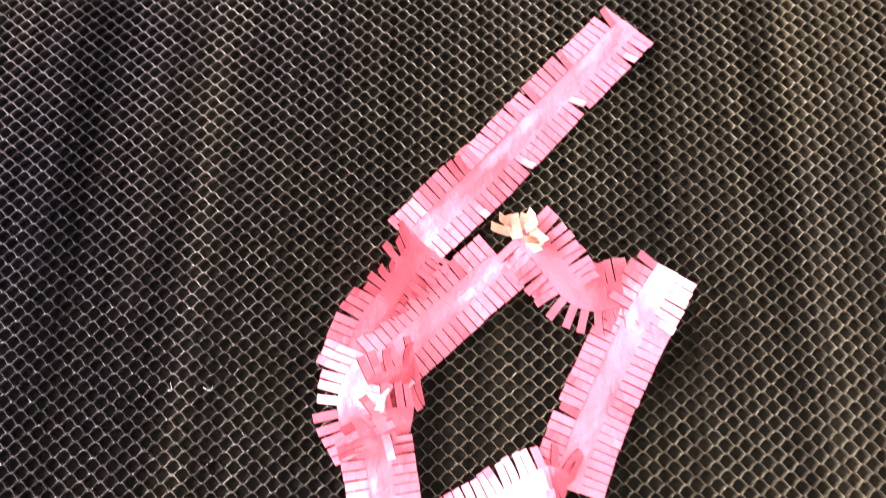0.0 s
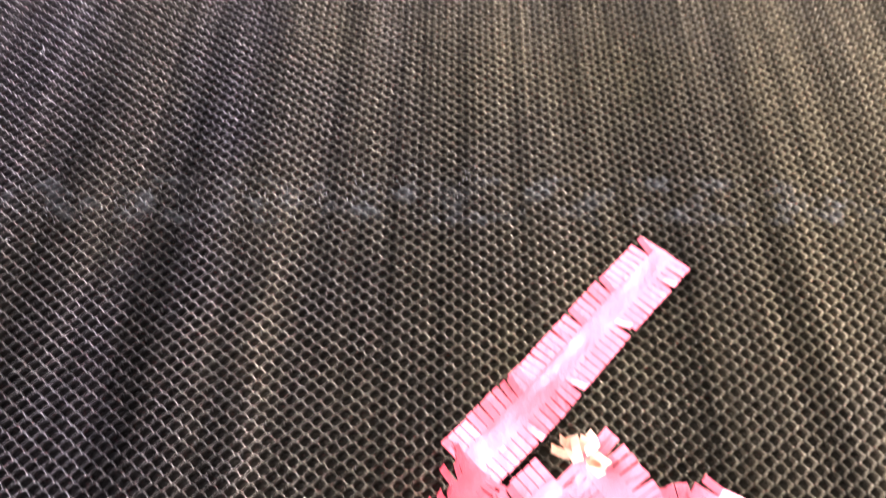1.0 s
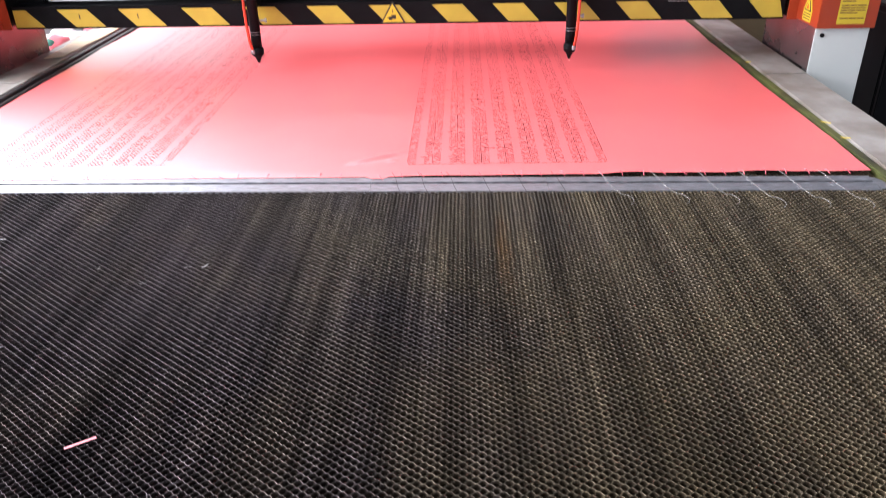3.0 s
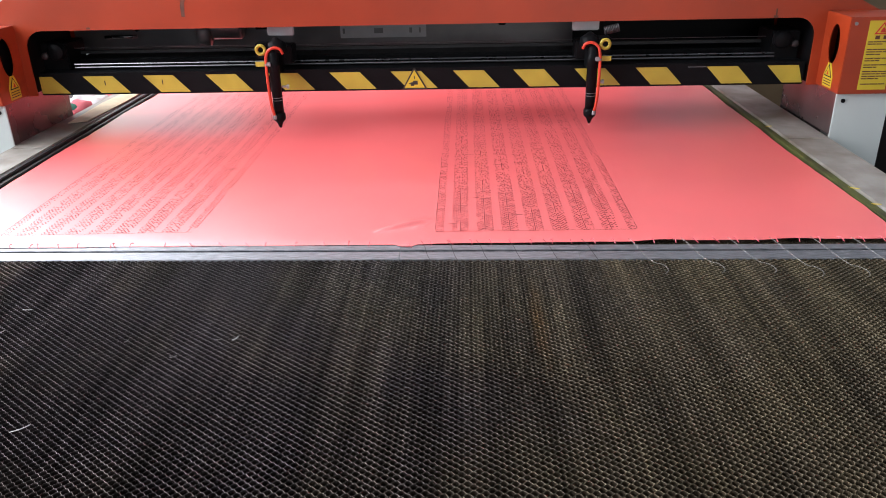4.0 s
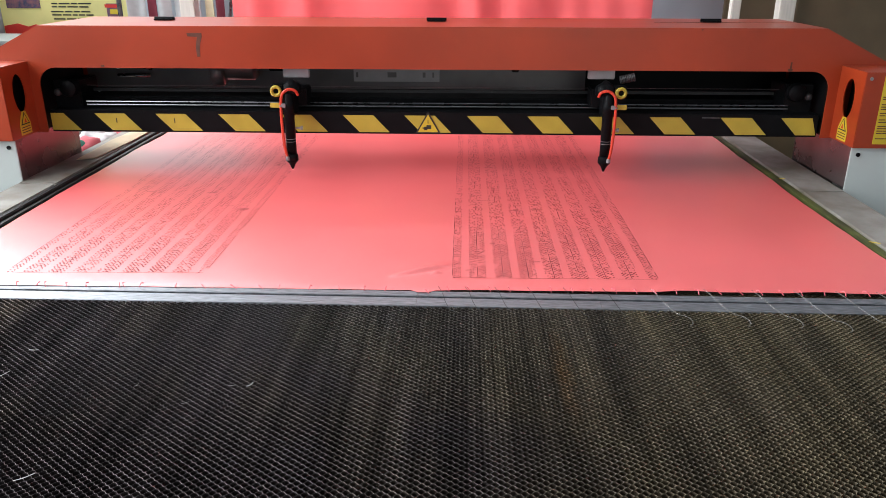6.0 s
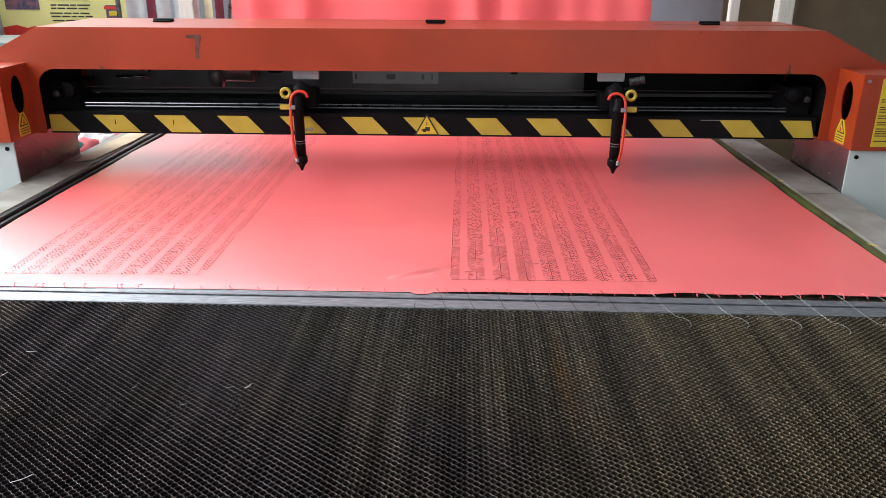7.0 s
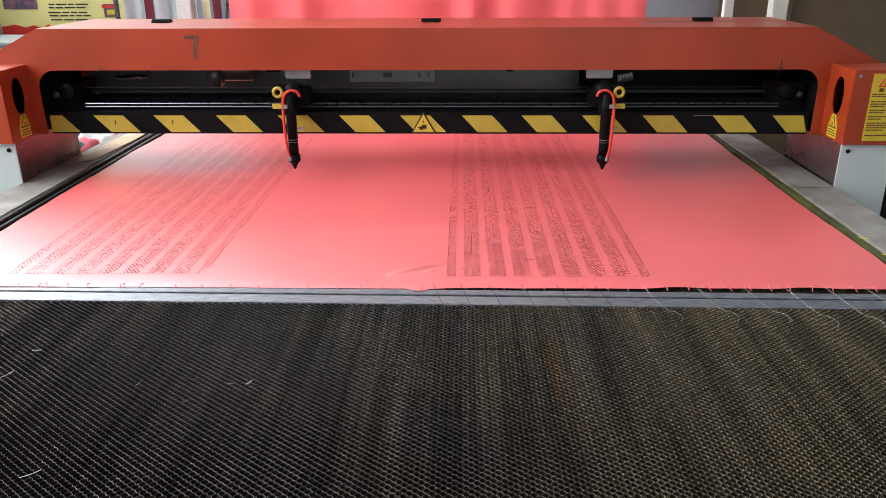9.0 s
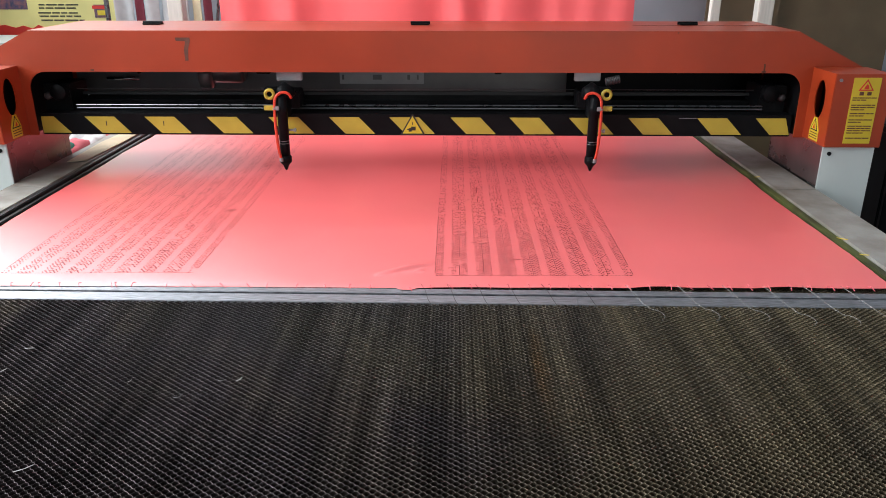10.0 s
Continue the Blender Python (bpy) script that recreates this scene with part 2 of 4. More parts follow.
def box(x0, x1, y0, y1, z0, z1, bevel=0.0, bm=None):
    bm = bm or bmesh.new()
    made = bmesh.ops.create_cube(bm, size=1)["verts"]
    for v in made:
        v.co = Vector((x0 + (v.co.x + 0.5) * (x1 - x0), y0 + (v.co.y + 0.5) * (y1 - y0), z0 + (v.co.z + 0.5) * (z1 - z0)))
    if bevel:
        edges = list({e for v in made for e in v.link_edges})
        bmesh.ops.bevel(bm, geom=edges, offset=bevel, segments=2, affect="EDGES")
    return bm


def prism(points, axis, a, b, bevel=0.0):
    """A polygon of (u, v) in the plane across the axis, from a to b along it."""
    put = {"x": lambda u, v, w: (w, u, v), "y": lambda u, v, w: (u, w, v), "z": lambda u, v, w: (u, v, w)}[axis]
    bm = bmesh.new()
    rings = [[bm.verts.new(put(u, v, w)) for u, v in points] for w in (a, b)]
    bm.faces.new(rings[0])
    bm.faces.new(rings[1])
    n = len(points)
    for i in range(n):
        bm.faces.new((rings[0][i], rings[0][(i + 1) % n], rings[1][(i + 1) % n], rings[1][i]))
    if bevel:
        bmesh.ops.bevel(bm, geom=bm.edges[:], offset=bevel, segments=1, affect="EDGES")
    return bm


def lathe(profile, n=24, bm=None, m=None):
    """A turned body of (radius, height) pairs round z."""
    bm = bm or bmesh.new()
    m = m or Matrix()
    rings = [[bm.verts.new(m @ Vector((r * math.cos(2 * math.pi * i / n), r * math.sin(2 * math.pi * i / n), z))) for i in range(n)] for r, z in profile]
    for lo, hi in zip(rings, rings[1:]):
        for i in range(n):
            bm.faces.new((lo[i], lo[(i + 1) % n], hi[(i + 1) % n], hi[i]))
    bm.faces.new(rings[0][::-1])
    bm.faces.new(rings[-1])
    return bm


def tube(points, radius, n=8, bm=None):
    """A round cord through the points."""
    bm = bm or bmesh.new()
    pts = [Vector(p) for p in points]
    rings = []
    side = None
    for i, p in enumerate(pts):
        d = (pts[min(i + 1, len(pts) - 1)] - pts[max(i - 1, 0)]).normalized()
        if side is None:
            side = d.orthogonal().normalized()
        side = (side - d * side.dot(d)).normalized()
        up = d.cross(side)
        rings.append([bm.verts.new(p + radius * (math.cos(2 * math.pi * k / n) * side + math.sin(2 * math.pi * k / n) * up)) for k in range(n)])
    for lo, hi in zip(rings, rings[1:]):
        for k in range(n):
            bm.faces.new((lo[k], lo[(k + 1) % n], hi[(k + 1) % n], hi[k]))
    bm.faces.new(rings[0][::-1])
    bm.faces.new(rings[-1])
    return bm


def curve_points(ctrl, steps):
    """Catmull-Rom through control rows of any length."""
    c = [np.array(p, float) for p in ctrl]
    c = [2 * c[0] - c[1], *c, 2 * c[-1] - c[-2]]
    out = []
    for a, b, d, e in zip(c, c[1:], c[2:], c[3:]):
        for s in np.linspace(0, 1, steps, endpoint=False):
            out.append(0.5 * (2 * b + (d - a) * s + (2 * a - 5 * b + 4 * d - e) * s**2 + (3 * b - a - 3 * d + e) * s**3))
    out.append(c[-2])
    return out


def empty(name, x=0, y=0, z=0):
    ob = new(name)
    ob.location = (x, y, z)
    return ob


TOP = 0.85
MID = -0.187

# ---- the room ----
tagged(part("floor", box(-3.3, 3.6, -3.2, 5.4, -0.1, 0.0), FLOOR), "worn grey concrete workshop floor", "floor", kind="structure")
tagged(part("ceiling", box(-3.3, 3.6, -3.2, 5.4, 4.4, 4.5), CEIL), "plain white workshop ceiling", "ceiling", kind="structure")


def wall_with_opening(name, axis, at, thick, lo, hi, o0, o1, z0, z1, label):
    """A wall across the axis with one opening from o0 to o1, z0 to z1."""
    bm = bmesh.new()
    for a, b, c, d in ((lo, o0, 0, 4.4), (o1, hi, 0, 4.4), (o0, o1, 0, z0), (o0, o1, z1, 4.4)):
        if b - a > 0.01 and d - c > 0.01:
            if axis == "x":
                box(at, at + thick, a, b, c, d, bm=bm)
            else:
                box(a, b, at, at + thick, c, d, bm=bm)
    return tagged(part(name, bm, WALL), label, "wall", kind="structure")


wall_with_opening("wall_west", "x", -2.65, 0.2, -3.0, 3.9, -0.75, 3.8, 1.22, 3.45, "pale plaster wall with a wide window opening")
tagged(part("wall_return", box(-3.1, -2.65, 3.72, 3.9, 0, 4.4), WALL), "short pale plaster return of the side wall", "wall", kind="structure")
wall_with_opening("wall_recess", "x", -3.3, 0.2, 3.72, 5.2, 4.0, 5.0, 1.4, 3.0, "pale plaster side wall of the recess with an added window")
wall_with_opening("wall_north", "y", 5.2, 0.2, -3.3, 3.6, -3.0, 0.6, 2.2, 4.1, "pale blue-grey plaster wall behind the machine")
# the opening is assumed, unseen, to suit the front fill
wall_with_opening("wall_south", "y", -3.2, 0.2, -2.65, 3.6, -0.8, 2.0, 0.0, 2.7, "pale plaster wall with a wide opening for the fill light")
wall_with_opening("wall_east", "x", 3.4, 0.2, -3.0, 5.2, 5.1, 5.1, 0.5, 0.5, "plain pale plaster wall")


def window(name, axis, at, lo, hi, z0, z1, panes):
    top = tagged(empty(name), "white framed workshop window", "window", kind="structure")

    def slab(a, b, c, d, t0, t1):
        return box(at + t0, at + t1, a, b, c, d) if axis == "x" else box(a, b, at + t0, at + t1, c, d)
    for a, b, c, d in ((lo, hi, z0, z0 + 0.06), (lo, hi, z1 - 0.06, z1)):
        part("window_frame", slab(a, b, c, d, 0.05, 0.11), WHITE, top)
    step = (hi - lo) / panes
    for k in range(panes + 1):
        c = min(max(lo + k * step, lo + 0.03), hi - 0.03)
        part("mullion", slab(c - 0.03, c + 0.03, z0 + 0.06, z1 - 0.06, 0.05, 0.11), WHITE, top)
    for k in range(panes):
        g = part("pane", slab(lo + k * step + 0.03, lo + (k + 1) * step - 0.03, z0 + 0.06, z1 - 0.06, 0.077, 0.083), GLASSY, top)
        g.visible_shadow = False
    return top


window("window_1", "x", -2.65, -0.75, 3.8, 1.22, 3.45, 5)
# unseen, added to go with the poster's fill lamp
window("added_window", "x", -3.3, 4.0, 5.0, 1.4, 3.0, 2)
window("window_2", "y", 5.2, -3.0, 0.6, 2.2, 4.1, 4)

# ---- the machine's base ----
base = tagged(empty("laser_cutter_base", MID, 1.0, 0), "grey steel base of a fabric laser cutter with side rails", "laser cutter")


def under(ob, top):
    ob.parent = top
    ob.matrix_parent_inverse = Matrix.Translation(top.location).inverted()
    return ob


for x0, x1 in ((-1.10, -1.04), (0.70, 0.76)):
    for y0 in (-0.22, 1.0, 2.3, 3.0):
        under(part("leg", box(x0, x1, y0, y0 + 0.06, 0.0, 0.74, 0.003), WHITE), base)
under(part("body", box(-1.12, 0.745, -0.28, 3.12, 0.74, 0.834, 0.004), WHITE), base)
for k, y0 in enumerate((-0.30, 0.80, 1.912)):
    y1 = (0.798, 1.910, 3.15)[k]
    under(part("rail_plate", box(0.7120, 0.813, y0, y1, 0.832, 0.862, 0.002), PLATE), base)
    under(part("rail_plate", box(-1.187, -1.092, y0, y1, 0.832, 0.862, 0.002), PLATE), base)
under(part("edge_strip", box(0.694, 0.7110, -0.28, 3.12, 0.836, 0.8585, 0.002), GREEN, label="green stained edge strip"), base)
under(part("edge_channel", box(-1.090, -1.076, -0.28, 3.12, 0.836, 0.861, 0.002), RUBBER, label="black rubber edge channel"), base)
under(part("edge_channel", box(-1.072, -1.060, -0.28, 3.12, 0.836, 0.856, 0.002), RUBBER, label="black rubber edge channel"), base)
under(part("front_rim", box(-1.058, 0.694, -0.28, -0.215, 0.836, 0.858, 0.002), ALU), base)

# ---- the front bar ----
bar = tagged(empty("edge_bar", MID, 1.296, TOP), "shiny aluminium edge bar across the honeycomb table", "bar")
for k, (x0, x1) in enumerate(((-1.058, -0.169), (-0.1685, 0.131), (0.1315, 0.674))):
    under(part("bar_section", prism([(1.266, 0.836), (1.2920, 0.836), (1.2920, 0.8532), (1.2905, 0.8537), (1.2675, 0.8514), (1.266, 0.8504)], "x", x0, x1), ALU), bar)
    under(part("bar_section", prism([(1.2985, 0.836), (1.3145, 0.836), (1.3145, 0.8550), (1.3130, 0.8555), (1.3000, 0.8540), (1.2985, 0.8530)], "x", x0, x1), ALU), bar)
under(part("groove", box(-1.058, 0.674, 1.2921, 1.2984, 0.836, 0.8495), RUBBER), bar)
end = [(0.675, 1.266)] + [(0.675 + 0.018 * math.sin(a), 1.290 - 0.0243 * math.cos(a)) for a in np.linspace(0.1, math.pi - 0.1, 10)] + [(0.675, 1.3145)]
under(part("end_cap", prism(end, "z", 0.836, 0.8525), ALU), bar)
bar.rotation_euler.z = radians(-0.65)

# ---- honeycomb ----
PX, PY, DEEP, FOIL, BURR = 0.0122, 0.0092, 0.0052, 0.00012, 0.00008


def crest(u):
    """A corrugated foil's height: broad round crests and narrow troughs."""
    return ((1 + math.tanh(1.25 * math.cos(math.pi * u)) / math.tanh(1.25)) / 2) ** 0.70


def cell_outline(stops):
    """One cell between two foils, half a wave apart: arched above, and pointed at both ends and below."""
    upper = [(u * PX / 2, PY / 2 * crest(u) - FOIL) for u in stops]
    lower = [(-u * PX / 2, PY / 2 * (crest(1 - abs(u)) - 1) + FOIL) for u in stops]
    ends = 0.86 * PX / 2
    return [(ends, 0.0)] + upper + [(-ends, 0.0)] + lower


FINE = cell_outline((0.66, 0.44, 0.16, -0.16, -0.44, -0.66))
COARSE = cell_outline((0.58, 0.26, -0.26, -0.58))


def grid_centres(x0, x1, y0, y1):
    i, j = np.meshgrid(np.arange(int((x1 - x0) / PX) + 1), np.arange(int((y1 - y0) / (PY / 2)) + 1))
    # alternate rows are shifted by half a cell
    x, y = x0 + (i + 0.5 * (j % 2)) * PX, y0 + j * PY / 2
    return np.stack([x.ravel(), y.ravel()], 1)


def jitter(p):
    k = p[..., 0] * 2917.0 + 40 * np.sin(p[..., 1] * 613.0)
    q = p[..., 1] * 3391.0 + 40 * np.sin(p[..., 0] * 547.0)
    r = lambda a: 0.5 * np.sin(k * a) * np.sin(q * a * 0.83 + 1.0)
    slow = 0.0005 * np.stack([np.sin(p[..., 1] * 5 + np.sin(p[..., 0] * 7)), np.sin(p[..., 0] * 9 + 2 * np.sin(p[..., 1] * 5))], -1)
    return np.stack([r(1.0), r(1.3)], -1) * 0.00025 + slow, r(0.7) * 0.0003


def cell_rings(outline):
    """The rim's outer edge, a foil's thickness out, the rim's inner edge, and the faces between rim, wall and foot."""
    c = np.array(outline)
    n = len(c)
    step = np.roll(c, -1, 0) - np.roll(c, 1, 0)
    out = np.stack([step[:, 1], -step[:, 0]], 1)
    out = out / np.linalg.norm(out, axis=1, keepdims=True)
    out *= np.sign((out * c).sum(1, keepdims=True))
    faces = [[o + k, o + (k + 1) % n, o + n + (k + 1) % n, o + n + k] for o in (0, n) for k in range(n)]
    # the rim is wider in the points, where two foils are bonded
    width = np.where(np.arange(n) % (n // 2) == 0, 0.0003, FOIL * 1.05)[:, None]
    return c + out * width, c, faces


def honeycomb(name, centres, z, parent, outline):
    rim, hole, quads = cell_rings(outline)
    n, w = len(centres), len(outline)
    at = centres[:, None, :] + rim[None]
    move, lift = jitter(centres[:, None, :] + hole[None])
    v = np.zeros((n, 3 * w, 3))
    v[:, :w, :2], v[:, :w, 2] = at + move, z + lift + BURR
    v[:, w:2 * w, :2], v[:, w:2 * w, 2] = centres[:, None, :] + hole[None] + move, z + lift
    v[:, 2 * w:, :2], v[:, 2 * w:, 2] = v[:, w:2 * w, :2], z - DEEP
    faces = (np.array(quads)[None] + 3 * w * np.arange(n)[:, None, None]).reshape(-1, 4)
    me = bpy.data.meshes.new(name)
    me.vertices.add(3 * w * n)
    me.vertices.foreach_set("co", v.astype(np.float32).ravel())
    me.loops.add(faces.size)
    me.loops.foreach_set("vertex_index", faces.astype(np.int32).ravel())
    me.polygons.add(len(faces))
    me.polygons.foreach_set("loop_start", np.arange(0, faces.size, 4, dtype=np.int32))
    me.update(calc_edges=True)
    me.validate()
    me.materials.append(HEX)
    me.materials.append(SHADED_SOOT)
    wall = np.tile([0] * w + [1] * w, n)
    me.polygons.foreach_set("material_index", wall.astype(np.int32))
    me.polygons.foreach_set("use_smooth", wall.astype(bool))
    ob = new(name, me)
    ob.parent = parent
    ob["kind"] = "stuff"
    return ob


table = tagged(empty("honeycomb_table"), "dark stained metal honeycomb cutting table", "cutting table")
cells = grid_centres(-1.050, 0.684, -0.205, 1.283)
near = (np.abs(cells[:, 0] - 0.140) < 0.060) & (np.abs(cells[:, 1] - 0.165) < 0.062)
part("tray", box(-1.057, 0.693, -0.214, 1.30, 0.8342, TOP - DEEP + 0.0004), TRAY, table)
front = cells[:, 1] < 0.72
honeycomb("honeycomb_core", cells[~near & front], TOP, table, FINE)
honeycomb("honeycomb_core", cells[~front], TOP, table, COARSE)
honeycomb("belt_mesh", grid_centres(-1.053, 0.688, 1.302, 1.40), TOP, table, COARSE)
side_cells = grid_centres(-1.053, -1.030, 1.41, 3.0)
honeycomb("belt_mesh", side_cells, TOP + 0.001, table, COARSE)
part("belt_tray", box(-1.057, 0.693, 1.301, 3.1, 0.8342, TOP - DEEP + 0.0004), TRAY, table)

# ---- the salmon fabric on the belt ----
def cloth_height(x, y):
    z = 0.0016 * math.sin(5 * x + 1.3) * math.sin(4 * y) + 0.0022 * noise.noise((x * 3, y * 2.2, 0.3)) + 0.0008 * noise.noise((x * 14, y * 12, 1.7))
    # one long pinched crease and a short one near the front edge
    for ax, ay, bx, by, h, w in ((-0.215, 1.375, -0.120, 1.425, 0.006, 0.006), (-0.150, 1.388, -0.133, 1.393, 0.004, 0.003)):
        ux, uy = bx - ax, by - ay
        s = max(0, min(1, ((x - ax) * ux + (y - ay) * uy) / (ux * ux + uy * uy)))
        d = math.hypot(x - ax - s * ux, y - ay - s * uy)
        z += h * math.exp(-((d / w) ** 2)) * math.sin(math.pi * (0.12 + 0.76 * s))
    return z + 0.8573


def cloth_front(x):
    return 1.3155 + 0.003 * noise.noise((x * 7, 4.0, 0)) + 0.003 / (1 + math.exp(-(x + 0.12) * 300)) - 0.008 * math.exp(-(((x + 0.160) / 0.016) ** 4))


def fabric_sheet():
    top = tagged(empty("fabric_sheet"), "salmon pink satin fabric spread flat on the cutting belt", "fabric")
    xs = np.unique(np.round(np.concatenate([np.linspace(-1.046, 0.686, 150), np.linspace(-0.23, -0.10, 40)]), 5))
    ys = np.concatenate([np.linspace(0, 0.10, 26), np.linspace(0.11, 1.75, 90)])
    verts, faces = [], []
    for s in ys:
        for x in xs:
            y = cloth_front(x) + s
            edge = 0.006 * noise.noise((3.3, y * 3.5, 0)) + 0.002 * noise.noise((7.1, y * 20, 0))
            k = (x + 0.18) / 0.866
            xx = x + edge * abs(k) ** 8
            z = cloth_height(x, y) + 0.004 * max(0, noise.noise((x * 9, 2.0, 5.0))) * math.exp(-s / 0.01)
            lie = math.exp(-s / 0.012) / (1 + math.exp((x + 0.12) * 120))
            verts.append((xx, y, z + (0.8562 + 0.006 * max(0, s) - z) * lie))
    w = len(xs)
    for r in range(len(ys) - 1):
        for c in range(w - 1):
            faces.append((r * w + c, r * w + c + 1, (r + 1) * w + c + 1, (r + 1) * w + c))
    raw("sheet", verts, faces, CLOTH, top, True)
    rng = random.Random(5)
    # cut lines of the fringes, in two blocks of eight strips
    for x0 in (-0.905, -0.112):
        marks = {"dash": ([], []), "line": ([], [])}

        def slit(kind, xa, ya, xb, yb, w):
            v, f = marks[kind]
            n = Vector((yb - ya, xa - xb)).normalized() * w / 2
            k = len(v)
            for px, py in ((xa + n.x, ya + n.y), (xb + n.x, yb + n.y), (xb - n.x, yb - n.y), (xa - n.x, ya - n.y)):
                v.append((px, py, cloth_height(px, py) + 0.0011))
            f.append((k, k + 1, k + 2, k + 3))
        for k in range(9):
            xc = x0 + 0.0447 * k
            y = 1.372
            while y < 2.62:
                far_off = min(1.0, max(0.0, (y - 1.50) / 0.35))
                for side in (-1, 1):
                    if (k == 0 and side < 0) or (k == 8 and side > 0):
                        continue
                    for a, b, dy in ((0.0018, 0.0052, 0.0), (0.0058, 0.0090, 0.0048), (0.0096, 0.0124, 0.0), (0.0126, 0.0152, 0.0048)):
                        if rng.random() < 0.20 + 0.20 * far_off:
                            continue
                        a, b = a + rng.uniform(-0.0004, 0.0004), b + rng.uniform(-0.0006, 0.0004)
                        yy = y + dy + rng.uniform(-0.0010, 0.0010)
                        slit("dash" if rng.random() < 0.72 else "line", xc + side * a, yy, xc + side * b, yy - 0.0010, rng.uniform(0.0014, 0.0028) * (1 - 0.3 * far_off))
                if rng.random() < 0.85 - 0.5 * far_off:
                    slit("line" if rng.random() > 0.85 * far_off else "dash", xc + rng.uniform(-0.0003, 0.0003), y, xc + rng.uniform(-0.0003, 0.0003), y + 0.0098, rng.uniform(0.0006, 0.0011))
                y += 0.0096
        for _ in range(7):
            xa, ya = x0 + rng.uniform(0.02, 0.32), rng.uniform(1.40, 1.95)
            slit("line", xa, ya, xa + rng.uniform(0.010, 0.030), ya + 0.001, rng.uniform(0.0008, 0.0018))
        slit("dash", x0 + 0.002, 1.3690, x0 + 0.355, 1.3690, 0.0006)
        for kind, mat, lab in (("dash", CUT, "rows of short fringe cuts"), ("line", CHAR, "charred cut lines")):
            ob = raw("fringe_cut", *marks[kind], mat, top)
            ob["kind"] = "stuff"
            ob["label"] = lab
    return top


fabric_sheet()


def hanging_fabric():
    top = tagged(empty("hanging_fabric"), "salmon pink fabric hanging in soft folds behind the machine", "fabric")
    xs, zs = np.linspace(-1.05, 0.65, 140), np.linspace(0.80, 2.3, 24)
    verts, faces = [], []
    for z in zs:
        for x in xs:
            d = 0.020 * math.sin(x * 21 + math.sin(x * 7) * 2) + 0.006 * math.sin(x * 47 + 1) * (0.5 + 0.5 * math.sin(x * 5)) + 0.01 * noise.noise((x * 6, z * 2, 0))
            verts.append((x, 3.36 + d, z))
    w = len(xs)
    for r in range(len(zs) - 1):
        for c in range(w - 1):
            faces.append((r * w + c, r * w + c + 1, (r + 1) * w + c + 1, (r + 1) * w + c))
    raw("sheet", verts, faces, DRAPE, top, True)
    part("roller", tube([(-1.2, 3.36, 2.32), (1.2, 3.36, 2.32)], 0.03, 14), WHITE, top)
    for x in (-1.22, 1.18):
        part("upright", box(x - 0.03, x + 0.03, 3.33, 3.39, 0.0, 2.36, 0.003), TIMBER, top, "whitewashed upright of the feeder")
    part("upright", box(0.957, 0.992, 3.32, 3.36, 0.0, 2.36, 0.003), TIMBER, top, "whitewashed upright of the feeder")
    part("foot_bar", box(-1.22, 1.18, 3.32, 3.40, 0.0, 0.06, 0.003), TIMBER, top)


hanging_fabric()

# ---- the orange gantry ----
gantry = tagged(empty("laser_gantry", MID, 2.15, 0.86), "orange painted gantry cover with black and yellow hazard beam", "gantry")
FY = 2.04


def sub(host, ob):
    """Hang a piece on the part that carries it."""
    ob.parent = host
    ob.matrix_parent_inverse = Matrix()
    return ob


def gpart(name, bm, mat, label="", smooth=False):
    return under(part(name, bm, mat, None, label, smooth), gantry)


arc = [(math.cos(a), math.sin(a)) for a in np.linspace(math.pi, math.pi / 2, 7)]
left, right, low, high, r = -1.157, 0.791, 0.962, 1.124, 0.045
inner = [(left, low)] + [(left + r + r * c, high - r + r * s) for c, s in arc] + [(right - r - r * c, high - r + r * s) for c, s in arc[::-1]] + [(right, low)]
outline = inner + [(0.945, low), (0.945, 1.134), (0.767, 1.223), (-1.141, 1.223), (-1.319, 1.134), (-1.319, low)]
cover = gpart("front_cover", prism(outline, "y", FY, FY + 0.004), ORANGE)
gpart("top_cover", box(-1.141, 0.767, FY + 0.0005, 2.352, 1.2195, 1.2245, 0.001), ORANGE)
gpart("rear_cover", prism([(-1.319, low), (-1.18, low), (-1.18, 1.02), (0.806, 1.02), (0.806, low), (0.945, low), (0.945, 1.134), (0.767, 1.221), (-1.141, 1.221), (-1.319, 1.134)], "y", 2.348, 2.352), ORANGE)
for s in (-1, 1):
    ex = [(MID + s * 0.954, 1.2235), (MID + s * 1.132, 1.1345), (MID + s * 1.132, low), (MID + s * 1.129, low), (MID + s * 1.129, 1.131), (MID + s * 0.954, 1.2195)]
    gpart("end_cover", prism(ex, "y", FY + 0.004, 2.348), ORANGE)
for hx in (-0.890, -0.170, 0.542):
    hinge = gpart("hinge", box(hx - 0.024, hx + 0.024, 2.205, 2.235, 1.225, 1.229, 0.001), BLACK, "black cover hinge")
    sub(hinge, gpart("hinge_pin", tube([(hx - 0.026, 2.22, 1.230), (hx + 0.026, 2.22, 1.230)], 0.004, 8), BLACK))
gpart("cover_seam", box(0.395, 0.80, 2.21, 2.2115, 1.2245, 1.2252), SMUDGE)
# worn painted numeral and grease smudges on the front
sub(cover, gpart("painted_mark", prism([(-0.772, 1.208), (-0.735, 1.208), (-0.735, 1.199), (-0.742, 1.180), (-0.744, 1.152), (-0.752, 1.152), (-0.752, 1.178), (-0.747, 1.199), (-0.770, 1.200)], "y", FY - 0.0006, FY + 0.001), SMUDGE, "dark hand-painted numeral"))
